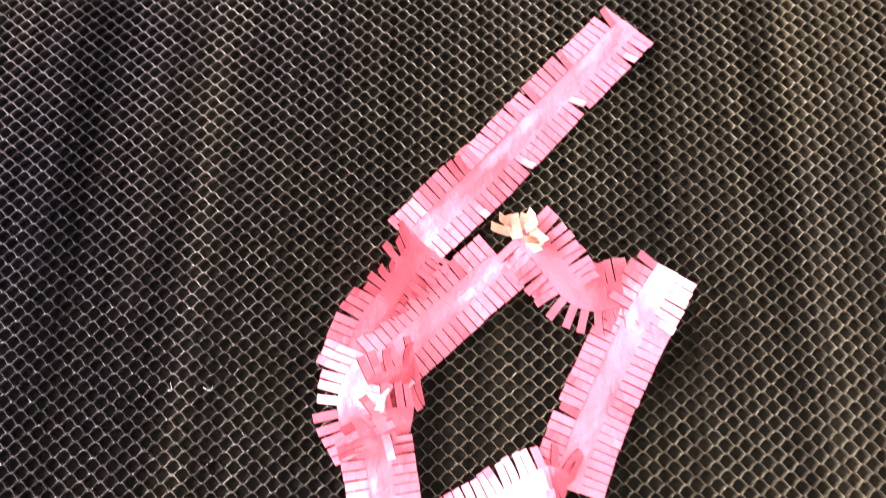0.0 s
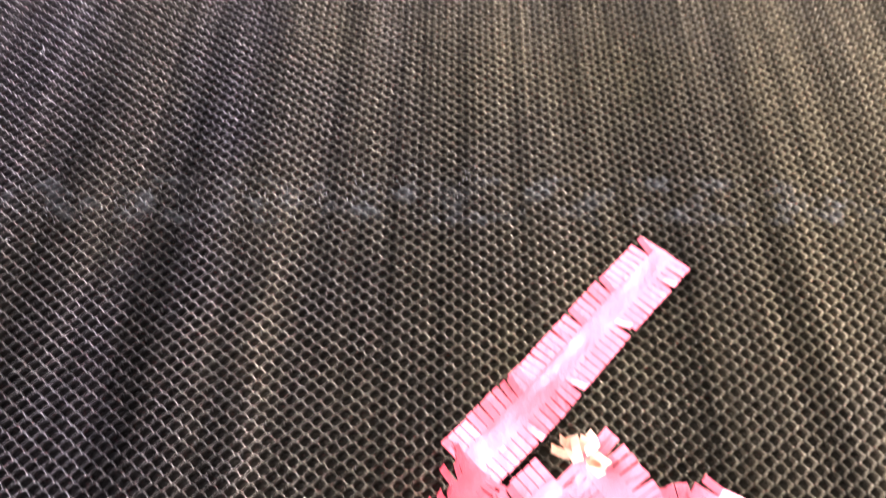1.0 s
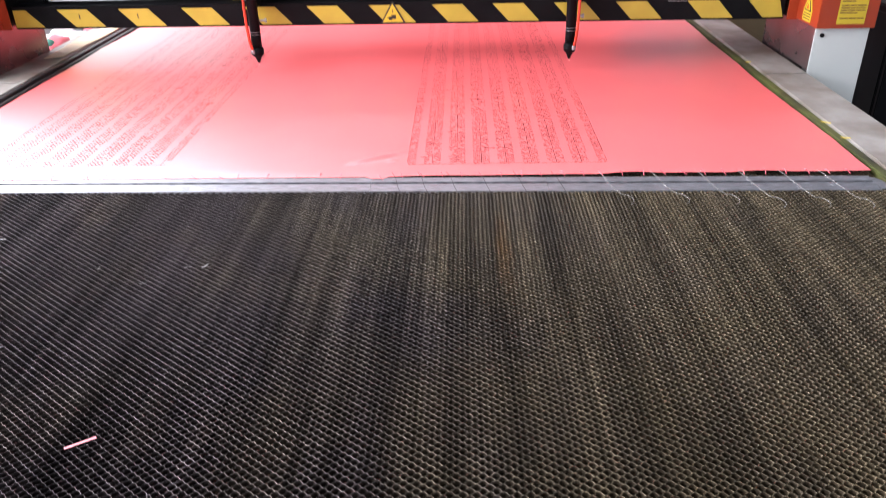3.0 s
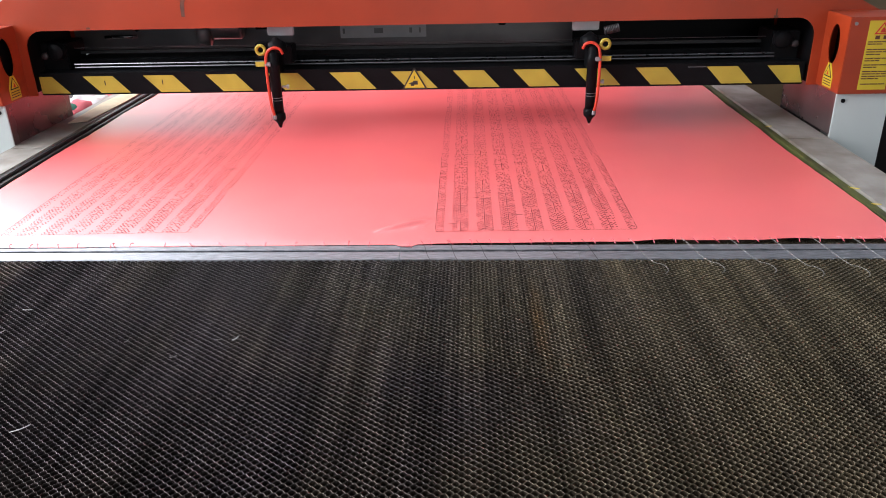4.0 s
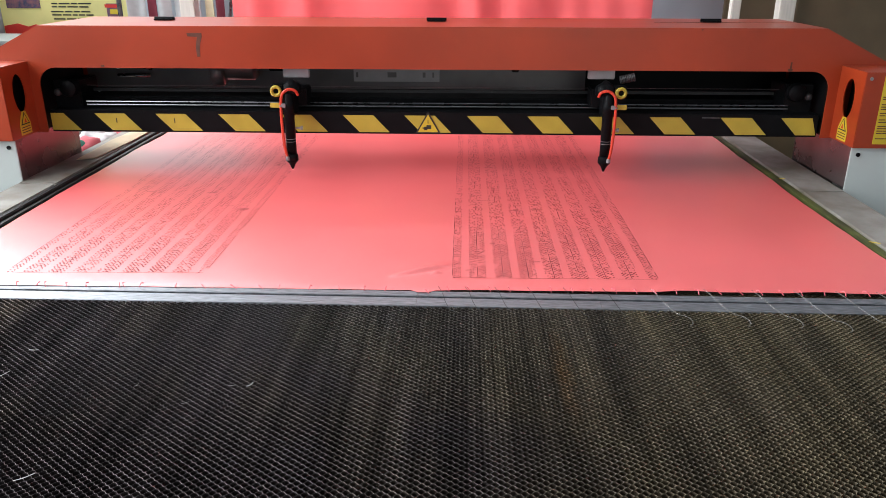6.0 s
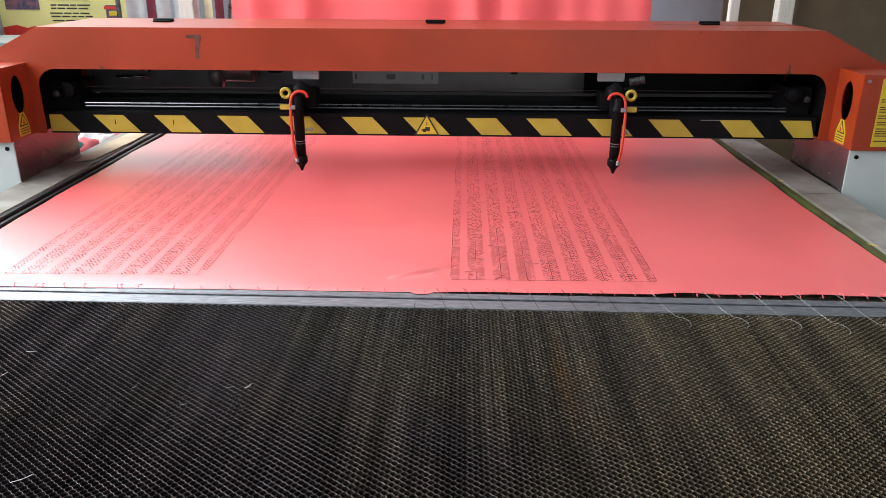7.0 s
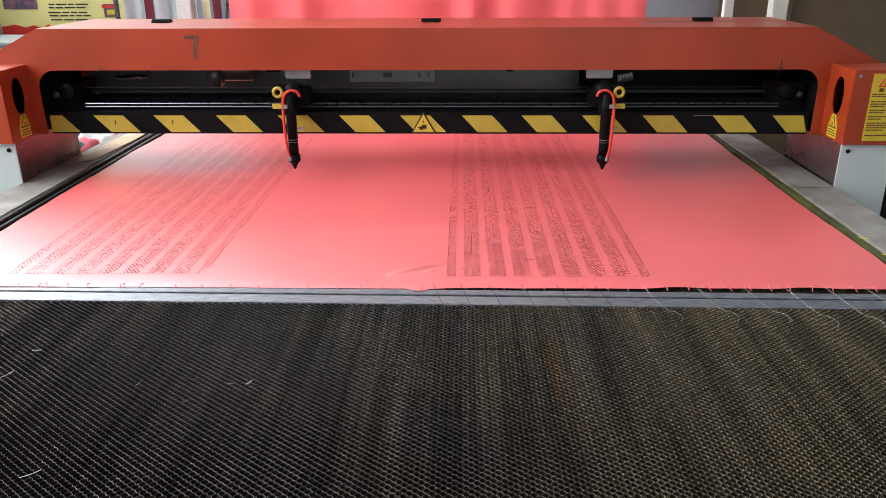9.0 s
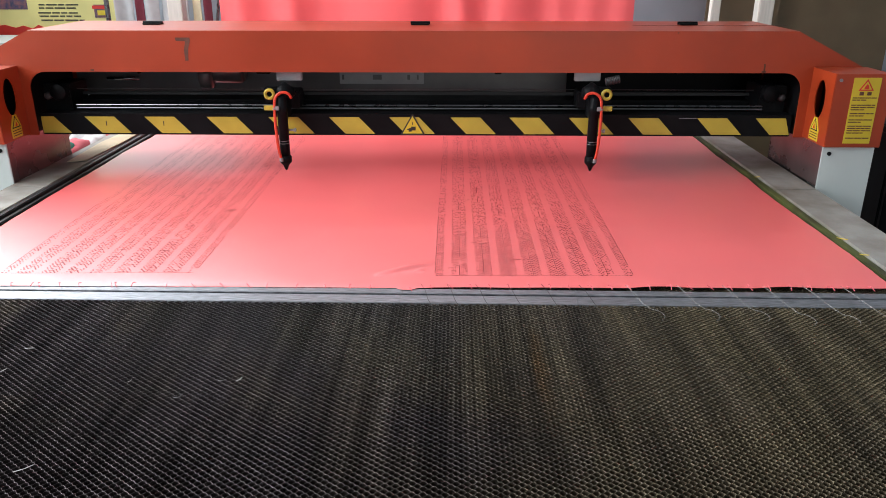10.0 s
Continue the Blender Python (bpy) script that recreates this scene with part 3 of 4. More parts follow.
for x0, x1, z0, z1 in ((0.690, 0.694, 1.128, 1.146), (0.686, 0.697, 1.1245, 1.130), (-0.995, -0.986, 1.126, 1.131), (0.468, 0.472, 1.219, 1.222)):
    sub(cover, gpart("grease_mark", box(x0, x1, FY - 0.0006, FY + 0.001, z0, z1), SMUDGE))

# inside of the gantry
beam = gpart("hazard_beam", box(-1.155, 0.789, 2.058, 2.135, 0.960, 1.016, 0.0015), BLACK, "black beam with yellow hazard stripes")
for k, x in enumerate((-1.197, -1.039, -0.882, -0.720, -0.560, -0.402, -0.246, -0.088, 0.064, 0.217, 0.370, 0.546, 0.696)):
    pts = [(max(x, -1.153), 1.0075), (x + 0.077, 1.0075), (min(x + 0.118, 0.787), 0.9645), (max(x + 0.041, -1.153), 0.9645)]
    sub(beam, gpart("hazard_stripe", prism(pts, "y", 2.0572, 2.0585), YELLOW))
sub(beam, gpart("tape_edge", box(0.500, 0.545, 2.0572, 2.0585, 1.0062, 1.0074), SILVER))
for x in (-0.985, -0.835):
    sub(beam, gpart("tape_tick", box(x, x + 0.0022, 2.0566, 2.0573, 0.984, 0.996), INK))
triangle = gpart("warning_triangle", prism([(-0.218, 0.9625), (-0.154, 0.9625), (-0.186, 1.018)], "y", 2.0555, 2.0578), INK, "triangular warning label")
sub(triangle, gpart("triangle_face", prism([(-0.212, 0.966), (-0.160, 0.966), (-0.186, 1.011)], "y", 2.0548, 2.0556), LABEL))
for x0, x1, z0, z1 in ((-0.196, -0.188, 0.971, 0.980), (-0.190, -0.178, 0.974, 0.984), (-0.187, -0.185, 0.988, 0.996), (-0.200, -0.194, 0.975, 0.978)):
    sub(triangle, gpart("pictogram", box(x0, x1, 2.0543, 2.0549, z0, z1), INK))
# black sheets added inside the cover so that its cavity stays dark
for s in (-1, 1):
    gpart("shade_liner", box(*sorted((MID + s * 0.984, MID + s * 0.988)), FY + 0.006, 2.298, 0.966, 1.2), BLACK)
gpart("shade_liner", box(MID - 0.983, MID + 0.983, FY + 0.012, 2.298, 1.150, 1.155), BLACK)
gpart("inner_plate", box(-1.16, 0.24, 2.300, 2.306, 1.03, 1.21), PANEL, "grey sheet steel inner plate")
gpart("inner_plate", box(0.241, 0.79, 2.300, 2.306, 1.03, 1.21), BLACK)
plate = gpart("name_plate", box(-0.405, -0.165, 2.296, 2.2995, 1.056, 1.10, 0.0008), SILVER, "silver name plate with unreadable print")
for x0, x1 in ((-0.398, -0.392), (-0.31, -0.285), (-0.212, -0.204), (-0.185, -0.180)):
    sub(plate, gpart("plate_print", box(x0, x1, 2.2952, 2.2962, 1.068, 1.082), PANEL))
gpart("inner_beam", box(-1.10, 0.74, 2.16, 2.26, 0.985, 1.035, 0.002), BLACK)
gpart("guide_rail", tube([(-1.075, 2.10, 1.0305), (0.725, 2.10, 1.0305)], 0.0024, 8), CHROME)
gpart("guide_rail", tube([(-1.075, 2.10, 1.0225), (0.725, 2.10, 1.0225)], 0.0025, 8), STEEL)
gpart("drive_cord", tube([(-1.10, 2.14, 1.066), (0.745, 2.14, 1.066)], 0.0010, 6), STEEL)
gpart("drive_belt", box(-1.11, 0.75, 2.17, 2.18, 1.046, 1.054), RUBBER)
for s in (-1, 1):
    x = MID + s * 0.935
    gpart("end_bracket", box(x - 0.035, x + 0.035, 2.10, 2.2, 0.98, 1.085, 0.003), BLACK)
    gpart("pulley", lathe([(0.020, 0.0), (0.023, 0.002), (0.023, 0.006), (0.017, 0.009), (0.017, 0.014), (0.022, 0.017), (0.020, 0.020)], 20, m=pose(x - s * 0.012, 2.10, 1.066, 90)), BLACK, "black belt pulley", True)
    gpart("pulley_bolt", lathe([(0.0095, 0), (0.0095, 0.012), (0.005, 0.014)], 14, m=pose(x + s * 0.020, 2.10, 1.055, 90)), GREY, "", True)
for x0, x1, mat in ((-1.06, -1.0, SILVER), (-0.98, -0.972, BLACK), (-0.80, -0.775, BLACK), (-0.64, -0.60, BLACK), (0.035, 0.055, BLACK), (0.14, 0.146, SILVER), (0.55, 0.60, BLACK)):
    gpart("cable_clip", box(x0, x1, 2.285, 2.30, 1.085 if mat is BLACK else 1.10, 1.20 if mat is BLACK else 1.106, 0.002), mat)
gpart("motor", lathe([(0.03, 0), (0.034, 0.004), (0.034, 0.10), (0.03, 0.105)], 20, m=pose(-0.77, 2.25, 1.10, 0, 90)), PANEL, "grey motor housing", True)
gpart("motor_cap", lathe([(0.02, 0), (0.036, 0.006), (0.036, 0.034), (0.02, 0.04)], 20, m=pose(-0.785, 2.235, 1.088, 0, 90)), PANEL, "pale grey motor cap", True)
for z in (1.095, 1.074):
    gpart("shaft", tube([(-1.06, 2.27, z), (-0.97, 2.27, z)], 0.0045, 10), CHROME, "bright steel shaft end", True)


def side_box(s):
    """The orange housing at one end: front, cheek with an oval hole, labels, and the pale post under it."""
    xi, xo, y0, z0, z1 = MID + (1.001 if s > 0 else -0.992), MID + s * 1.134, 1.918, 0.965, 1.139
    lo, hi = min(xi, xo), max(xi, xo)
    gpart("housing_front", box(lo, hi, y0, y0 + 0.003, z0, z1, 0.001), ORANGE, "orange end housing")
    gpart("housing_top", box(lo, hi, y0 + 0.003, FY, z1 - 0.003, z1), ORANGE)
    gpart("housing_bottom", box(lo, hi, y0 + 0.003, FY, z0, z0 + 0.003), ORANGE)
    gpart("housing_side", box(xo - 0.0015, xo + 0.0015, y0 + 0.003, FY, z0 + 0.003, z1 - 0.003), ORANGE)
    bm = bmesh.new()
    n = 32
    cy, cz, ry, rz = 1.982, 1.070, 0.026, 0.046
    rings = []
    for w in (0.0, 0.003):
        ell, out = [], []
        for k in range(n):
            a = 2 * math.pi * k / n
            c, q = math.cos(a), math.sin(a)
            ell.append(bm.verts.new((xi + s * w, cy + ry * c, cz + rz * q)))
            t = 1 / max(abs(c), abs(q))
            py, pz = c * t, q * t
            out.append(bm.verts.new((xi + s * w, (cy + py * (FY - cy)) if py > 0 else (cy + py * (cy - y0 - 0.003)), (cz + pz * (z1 - 0.003 - cz)) if pz > 0 else (cz + pz * (cz - z0 - 0.003)))))
        rings.append((ell, out))
    for k in range(n):
        m = (k + 1) % n
        for ell, out in rings:
            bm.faces.new((ell[k], ell[m], out[m], out[k]))
        bm.faces.new((rings[0][0][k], rings[0][0][m], rings[1][0][m], rings[1][0][k]))
    gpart("housing_cheek", bm, ORANGE, "orange cheek with an oval hole")
    gpart("housing_core", box(lo + 0.03, hi - 0.02, 1.935, FY - 0.002, z0 + 0.01, z1 - 0.01), BLACK)
    # small triangular warning label under the hole
    xa, xb = sorted((xi - s * 0.0012, xi + s * 0.0002))
    label_ob = gpart("small_label", prism([(1.958, 0.970), (2.004, 0.970), (2.004, 0.996), (1.990, 1.026), (1.974, 1.026), (1.958, 0.996)], "x", xa, xb), LABEL, "yellow label with a triangle and a line of print")
    xc, xd = sorted((xi - s * 0.0018, xi - s * 0.001))
    sub(label_ob, gpart("small_triangle", prism([(1.962, 0.994), (2.000, 0.994), (1.981, 1.024)], "x", xc, xd), INK))
    sub(label_ob, gpart("small_triangle_face", prism([(1.967, 0.997), (1.995, 0.997), (1.981, 1.019)], "x", *sorted((xi - s * 0.0024, xi - s * 0.0016))), LABEL))
    sub(label_ob, gpart("small_triangle_print", prism([(1.976, 0.999), (1.986, 0.999), (1.981, 1.010)], "x", *sorted((xi - s * 0.0030, xi - s * 0.0022))), RED))
    for z in (0.975, 0.981, 0.987):
        sub(label_ob, gpart("small_print", prism([(1.962, z), (2.000, z), (2.000, z + 0.002), (1.962, z + 0.002)], "x", xc, xd), SMUDGE))
    gpart("screw", lathe([(0.004, 0), (0.004, 0.002)], 12, m=pose(xi + s * 0.012, y0, z1 - 0.014, 90)), SILVER)
    # the post
    gpart("carriage_post", box(lo + 0.004, hi - 0.004, y0 + 0.012, y0 + 0.016, 0.60, z0, 0.001), WHITE, "pale painted carriage post")
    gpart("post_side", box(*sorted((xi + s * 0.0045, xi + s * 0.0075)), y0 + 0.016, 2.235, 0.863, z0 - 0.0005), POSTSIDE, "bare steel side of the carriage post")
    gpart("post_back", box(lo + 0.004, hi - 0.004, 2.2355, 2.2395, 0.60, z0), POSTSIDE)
    gpart("post_outer", box(*sorted((xo - s * 0.0075, xo - s * 0.0045)), y0 + 0.016, 2.235, 0.60, z0 - 0.0005), WHITE)
    gpart("screw", lathe([(0.005, 0), (0.005, 0.003), (0.003, 0.004)], 12, m=pose(xi + s * 0.021, y0 + 0.012, 0.947, 90)), BLACK)
    # the tall yellow notice with rows of print
    a, b = sorted((xi + s * 0.042, xi + s * 0.106))
    notice = gpart("notice", box(a, b, y0 - 0.0008, y0 + 0.0006, 0.975, 1.131), LABEL, "yellow notice with rows of unreadable print")
    m = (a + b) / 2
    sub(notice, gpart("notice_triangle", prism([(m - 0.018, 1.101), (m + 0.018, 1.101), (m, 1.128)], "y", y0 - 0.0014, y0 - 0.0007), RED))
    sub(notice, gpart("notice_triangle_face", prism([(m - 0.0125, 1.104), (m + 0.0125, 1.104), (m, 1.123)], "y", y0 - 0.0019, y0 - 0.0013), LABEL))
    sub(notice, gpart("notice_flame", prism([(m - 0.006, 1.105), (m + 0.006, 1.105), (m + 0.004, 1.113), (m, 1.117), (m - 0.004, 1.111)], "y", y0 - 0.0024, y0 - 0.0018), RED))
    for dx in (-0.009, 0.009):
        sub(notice, gpart("notice_title", box(m + dx - 0.005, m + dx + 0.005, y0 - 0.0013, y0 - 0.0007, 1.090, 1.098), SMUDGE))
    rng = random.Random(3)
    for k, z in enumerate((1.083, 1.078, 1.066, 1.0605, 1.055, 1.046, 1.0405, 1.031, 1.0255, 1.016, 1.0105, 1.005, 0.9995, 0.987)):
        x, stop = a + 0.004, b - 0.004 - (rng.uniform(0.006, 0.034) if k in (1, 4, 6, 8, 12) else 0)
        while x < stop:
            w = rng.uniform(0.008, 0.022)
            sub(notice, gpart("notice_print", box(x, min(x + w, stop), y0 - 0.0013, y0 - 0.0007, z, z + 0.0024), SMUDGE))
            x += w + 0.0012


side_box(1)
side_box(-1)


# ---- the laser heads ----
def laser_head(name, s, x):
    """A hanging laser nozzle; its space has the nozzle tip at (0, 0, 0). s: the side of the hose."""
    h = tagged(empty(name), "black laser head with red air hose and yellow ring", "laser unit", "laser units")
    part("nozzle", lathe([(0.0015, 0.0), (0.0035, 0.003), (0.008, 0.014), (0.0135, 0.020), (0.0155, 0.023), (0.0155, 0.036), (0.0125, 0.040)], 22), BLACK, h, "", True)
    body = part("tube_body", lathe([(0.0125, 0.040), (0.0125, 0.075), (0.0118, 0.076), (0.0118, 0.079), (0.0128, 0.080), (0.0128, 0.150), (0.0145, 0.152), (0.0145, 0.166), (0.0128, 0.168), (0.0128, 0.188), (0.009, 0.193)], 22), BLACK, h, "", True)
    for z in (0.071, 0.0775):
        part("scale_ring", lathe([(0.0131, z), (0.0131, z + 0.0009)], 22), SILVER, body)
    pts = curve_points([(s * 0.008, -0.014, 0.032), (s * 0.0125, -0.0165, 0.06), (s * 0.0155, -0.016, 0.11), (s * 0.0155, -0.014, 0.165), (s * 0.011, -0.012, 0.19), (s * -0.004, -0.010, 0.201), (s * -0.020, -0.008, 0.198), (s * -0.026, -0.004, 0.186)], 6)
    hose = part("hose", tube(pts, 0.0036, 10), HOSE, h, "bright red air hose", True)
    part("hose_tie", lathe([(0.0048, 0), (0.0048, 0.004)], 12, m=pose(s * 0.0155, -0.0142, 0.160)), SILVER, hose)
    part("hose_fitting", lathe([(0.0052, 0), (0.0052, 0.008), (0.004, 0.010)], 12, m=pose(s * 0.008, -0.014, 0.026)), SILVER, hose)
    bm = bmesh.new()
    n, k = 24, 10
    grid = [[bm.verts.new((s * 0.028 + (0.0105 + 0.0042 * math.cos(2 * math.pi * j / k)) * math.cos(2 * math.pi * i / n), -0.004 + 0.0042 * math.sin(2 * math.pi * j / k), 0.196 + (0.0105 + 0.0042 * math.cos(2 * math.pi * j / k)) * math.sin(2 * math.pi * i / n))) for j in range(k)] for i in range(n)]
    for i in range(n):
        for j in range(k):
            bm.faces.new((grid[i][j], grid[(i + 1) % n][j], grid[(i + 1) % n][(j + 1) % k], grid[i][(j + 1) % k]))
    part("adjuster_ring", bm, YELLOW, h, "yellow adjuster ring", True)
    part("adjuster_block", box(s * 0.026 - 0.016, s * 0.026 + 0.016, 0.002, 0.03, 0.172, 0.212, 0.003), BLACK, h)
    part("tag", box(*sorted((s * 0.020, s * 0.044)), -0.006, -0.004, 0.156, 0.168), YELLOW, h, "yellow tag")
    part("tag_clip", box(*sorted((s * 0.004, s * 0.014)), -0.0185, -0.0135, 0.158, 0.168, 0.001), SILVER, h)
    part("bracket", box(s * -0.014 - 0.033, s * -0.014 + 0.033, 0.045, 0.055, 0.222, 0.315, 0.002), SILVER, h, "pale aluminium bracket plate")
    part("mirror_mount", lathe([(0.024, 0), (0.026, 0.004), (0.024, 0.020), (0.012, 0.028), (0.004, 0.034)], 18, m=pose(s * -0.006, 0.02, 0.188)), BLACK, h, "", True)
    part("arm", box(-0.013, 0.013, 0.0, 0.05, 0.135, 0.200, 0.002), BLACK, h)
    part("ember", lathe([(0.0003, -0.0030), (0.0006, -0.0026), (0.0003, -0.0022)], 10), EMBER, h, "glowing cut point")
    part("carriage", box(-0.035, 0.035, 0.056, 0.115, 0.150, 0.195, 0.003), BLACK, h)
    part("lock_screw", lathe([(0.003, 0), (0.003, 0.012), (0.0055, 0.013), (0.0055, 0.018)], 10, m=pose(0.013, 0.004, 0.104, 0, 90)), SILVER, h)
    return h


head_left = laser_head("laser_cutting_unit", -1, -0.52)
head_right = laser_head("laser_cutting_unit", 1, 0.27)
# a short ribbed conduit behind one unit
ribs = []
for k in range(9):
    ribs += [(0.0085, 0.004 * k), (0.0105, 0.004 * k + 0.0012), (0.0105, 0.004 * k + 0.0026), (0.0085, 0.004 * k + 0.0038)]
part("conduit", lathe(ribs, 14, m=pose(0.030, 0.034, 0.222, 0, 78)), GREY, head_right, "grey ribbed conduit", True)

# ---- the fringed strip lying on the honeycomb ----
PITCH, HALF, REACH, THICK = 0.0056, 0.0075, 0.0142, 0.0003


def fringe_tabs():
    """Four fringe tabs, from flat to curled; a tab starts at its root, points along x, and is singed along one long edge."""
    tabs = []
    for bend in (0.0, 0.0005, 0.002, 0.005):
        bm = bmesh.new()
        w = PITCH / 2 - 0.00010
        for z in (0, THICK):
            prev = None
            for k in range(4):
                q = [bm.verts.new((REACH * k / 3, o, bend * (k / 3) ** 2 + z)) for o in (-w, w - 0.00042, w)]
                if prev:
                    bm.faces.new((prev[0], q[0], q[1], prev[1]))
                    bm.faces.new((prev[1], q[1], q[2], prev[2])).material_index = 1
                prev = q
        me = mesh_of(bm, "fringe_tab", STRIP)
        me.materials.append(CHAR)
        tabs.append(me)
    return tabs


def ribbon(top, rows, tabs, rng, untidy, droop=0.0):
    """One length of fringed strip through rows of x, y, height over the table and tilt."""
    pts = curve_points(rows, 8)
    fine = [Vector(p[:3]) + Vector((0, 0, TOP)) for p in pts]
    rolls = [p[3] for p in pts]
    far = np.concatenate([[0], np.cumsum([(b - a).length for a, b in zip(fine, fine[1:])])])
    total = int(far[-1] / PITCH)

    def at(d):
        return Vector([float(np.interp(d, far, [q[k] for q in fine])) for k in range(3)]), float(np.interp(d, far, rolls))

    def at_frame(d):
        p, roll = at(d)
        ahead = (at(min(d + 0.004, far[-1]))[0] - at(max(d - 0.004, 0))[0]).normalized()
        side = ahead.cross(Vector((0, 0, 1)))
        side = side.normalized() if side.length > 1e-4 else Vector((1, 0, 0))
        up = side.cross(ahead)
        a = radians(roll)
        return p, ahead, side * math.cos(a) + up * math.sin(a), up * math.cos(a) - side * math.sin(a)

    def relief(p, o):
        """The satin's own slow buckling and small puckers, o from edge to edge of the band."""
        return 0.0016 * noise.noise((p.x * 60, p.y * 60, o * 0.6)) + 0.0012 * noise.noise((p.x * 17 + 3, p.y * 17, o * 0.8))

    verts, faces = [], []
    for k in range(total * 2 + 1):
        p, ahead, side, up = at_frame(k * PITCH / 2)
        for o in np.linspace(-1, 1, 9):
            verts.append(p + side * HALF * o + up * relief(p, o))
    for k in range(total * 2):
        for c in range(8):
            faces.append((k * 9 + c, k * 9 + c + 1, k * 9 + c + 10, k * 9 + c + 9))
    band = raw("band", verts, faces, STRIP, top)
    band.modifiers.new("thick", "SOLIDIFY").thickness = THICK
    for k in range(total):
        p, ahead, side, up = at_frame((k + 0.5) * PITCH)
        loose = min(1, abs(at((k + 0.5) * PITCH)[1]) / 40) * untidy
        for s in (-1, 1):
            out = side * s
            lift = 0.12 * noise.noise((p.x * 50, p.y * 50, s * 4.0)) + rng.gauss(0.0, 0.03) - droop * rng.uniform(0.5, 1.3) + loose * rng.gauss(0.06, 0.22) + (0.25 + 0.6 * rng.random() if rng.random() < 0.05 * untidy else 0)
            yaw = rng.gauss(0, 0.004) + loose * rng.gauss(0, 0.1)
            lift += (relief(p, s) - relief(p, s * 0.4)) / (0.6 * HALF)
            along = out * math.cos(lift) + up * math.sin(lift)
            along = (along * math.cos(yaw) + ahead * math.sin(yaw)).normalized()
            start = p + side * s * HALF + up * relief(p, s)
            low = TOP + 0.0012 - (start + along * REACH).z
            if low > 0:
                along = (along + Vector((0, 0, low / REACH))).normalized()
            cross = (ahead - along * ahead.dot(along)).normalized()
            nrm = along.cross(cross)
            if nrm.z < 0:
                cross, nrm = -cross, -nrm
            ob = new("fringe_tab", tabs[0 if loose < 0.3 and rng.random() < 0.8 else rng.randrange(4)])
            ob.parent = band
            ob.matrix_basis = Matrix.Translation(start) @ Matrix((along, cross, nrm)).transposed().to_4x4()


def fringed_strip():
    top = tagged(empty("fringed_strip"), "tangled pink fabric strip with cut fringes lying on the honeycomb", "fabric strip")
    tabs, rng = fringe_tabs(), random.Random(11)
    lengths = [
        # the long straight end
        [(0.224, 0.380, 0.003, 0), (0.178, 0.330, 0.003, 0), (0.142, 0.289, 0.004, 4), (0.123, 0.266, 0.008, 14), (0.105, 0.247, 0.010, 10), (0.089, 0.231, 0.007, 2), (0.076, 0.218, 0.004, 0)],
        # turned on its edge, running under the next length into the heap
        [(0.087, 0.219, 0.008, 6), (0.077, 0.203, 0.019, 38), (0.067, 0.183, 0.020, 42), (0.056, 0.168, 0.014, 22), (0.048, 0.150, 0.009, 4), (0.041, 0.133, 0.008, 0)],
        # the second flat length up to the knot
        [(0.135, 0.208, 0.012, 0), (0.118, 0.193, 0.010, -4), (0.096, 0.173, 0.009, 6), (0.077, 0.155, 0.012, 0), (0.059, 0.139, 0.015, -6)],
        # down from the knot
        [(0.146, 0.222, 0.028, -18), (0.157, 0.211, 0.027, -24), (0.168, 0.198, 0.023, -26), (0.178, 0.187, 0.019, -24), (0.191, 0.183, 0.016, -16), (0.204, 0.187, 0.013, -8), (0.217, 0.190, 0.010, 0)],
        # the third flat length
        [(0.235, 0.201, 0.022, -32), (0.226, 0.187, 0.018, -26), (0.214, 0.167, 0.012, -8), (0.199, 0.136, 0.007, 0), (0.185, 0.107, 0.007, 0), (0.176, 0.085, 0.009, 0), (0.171, 0.073, 0.014, 0)],
        # the loop at the bottom
        [(0.173, 0.072, 0.012, -8), (0.161, 0.079, 0.022, -30), (0.147, 0.072, 0.020, -32), (0.132, 0.061, 0.013, -18), (0.109, 0.047, 0.008, 0), (0.086, 0.033, 0.006, 0)],
        # the end that leaves the heap
        [(0.053, 0.112, 0.022, 18), (0.060, 0.101, 0.020, 20), (0.062, 0.091, 0.014, 8), (0.064, 0.079, 0.012, 0), (0.067, 0.063, 0.012, 0), (0.071, 0.045, 0.010, 0)],
        # folds piled on one another in the heap
        [(0.056, 0.146, 0.017, -4), (0.049, 0.131, 0.024, -12), (0.046, 0.116, 0.024, -14), (0.050, 0.104, 0.020, -8), (0.057, 0.091, 0.016, 0)],
        [(0.085, 0.139, 0.012, 20), (0.072, 0.132, 0.022, 34), (0.056, 0.124, 0.024, 30)],
        [(0.082, 0.110, 0.016, 25), (0.070, 0.109, 0.022, 36), (0.057, 0.103, 0.022, 30)]]
    for k, rows in enumerate(lengths):
        ribbon(top, rows, tabs, rng, 1.0, 0.25 if k > 6 else 0.0)
    pale = tabs[3].copy()
    pale.materials.clear()
    pale.materials.append(STRIP_PALE)
    for k in range(14):
        ob = new("pale_tab", pale)
        ob.parent = top
        ob.matrix_basis = pose(0.139 + 0.0013 * k, 0.221 + 0.005 * math.sin(k * 1.3), TOP + 0.029 + 0.003 * math.sin(k * 2.1), 0, -rng.uniform(5, 50), 190 - 26 * k + rng.uniform(-25, 25))
    return top


fringed_strip()


# ---- scraps and threads ----
def thread(label, points, radius, mat, name="thread", cat="thread"):
    ob = part(name, tube(curve_points(points, 5), radius, 5), mat, None, "", True)
    return tagged(ob, label, cat, label.split(" ")[0] + " " + name.replace("_", " ") + "s")


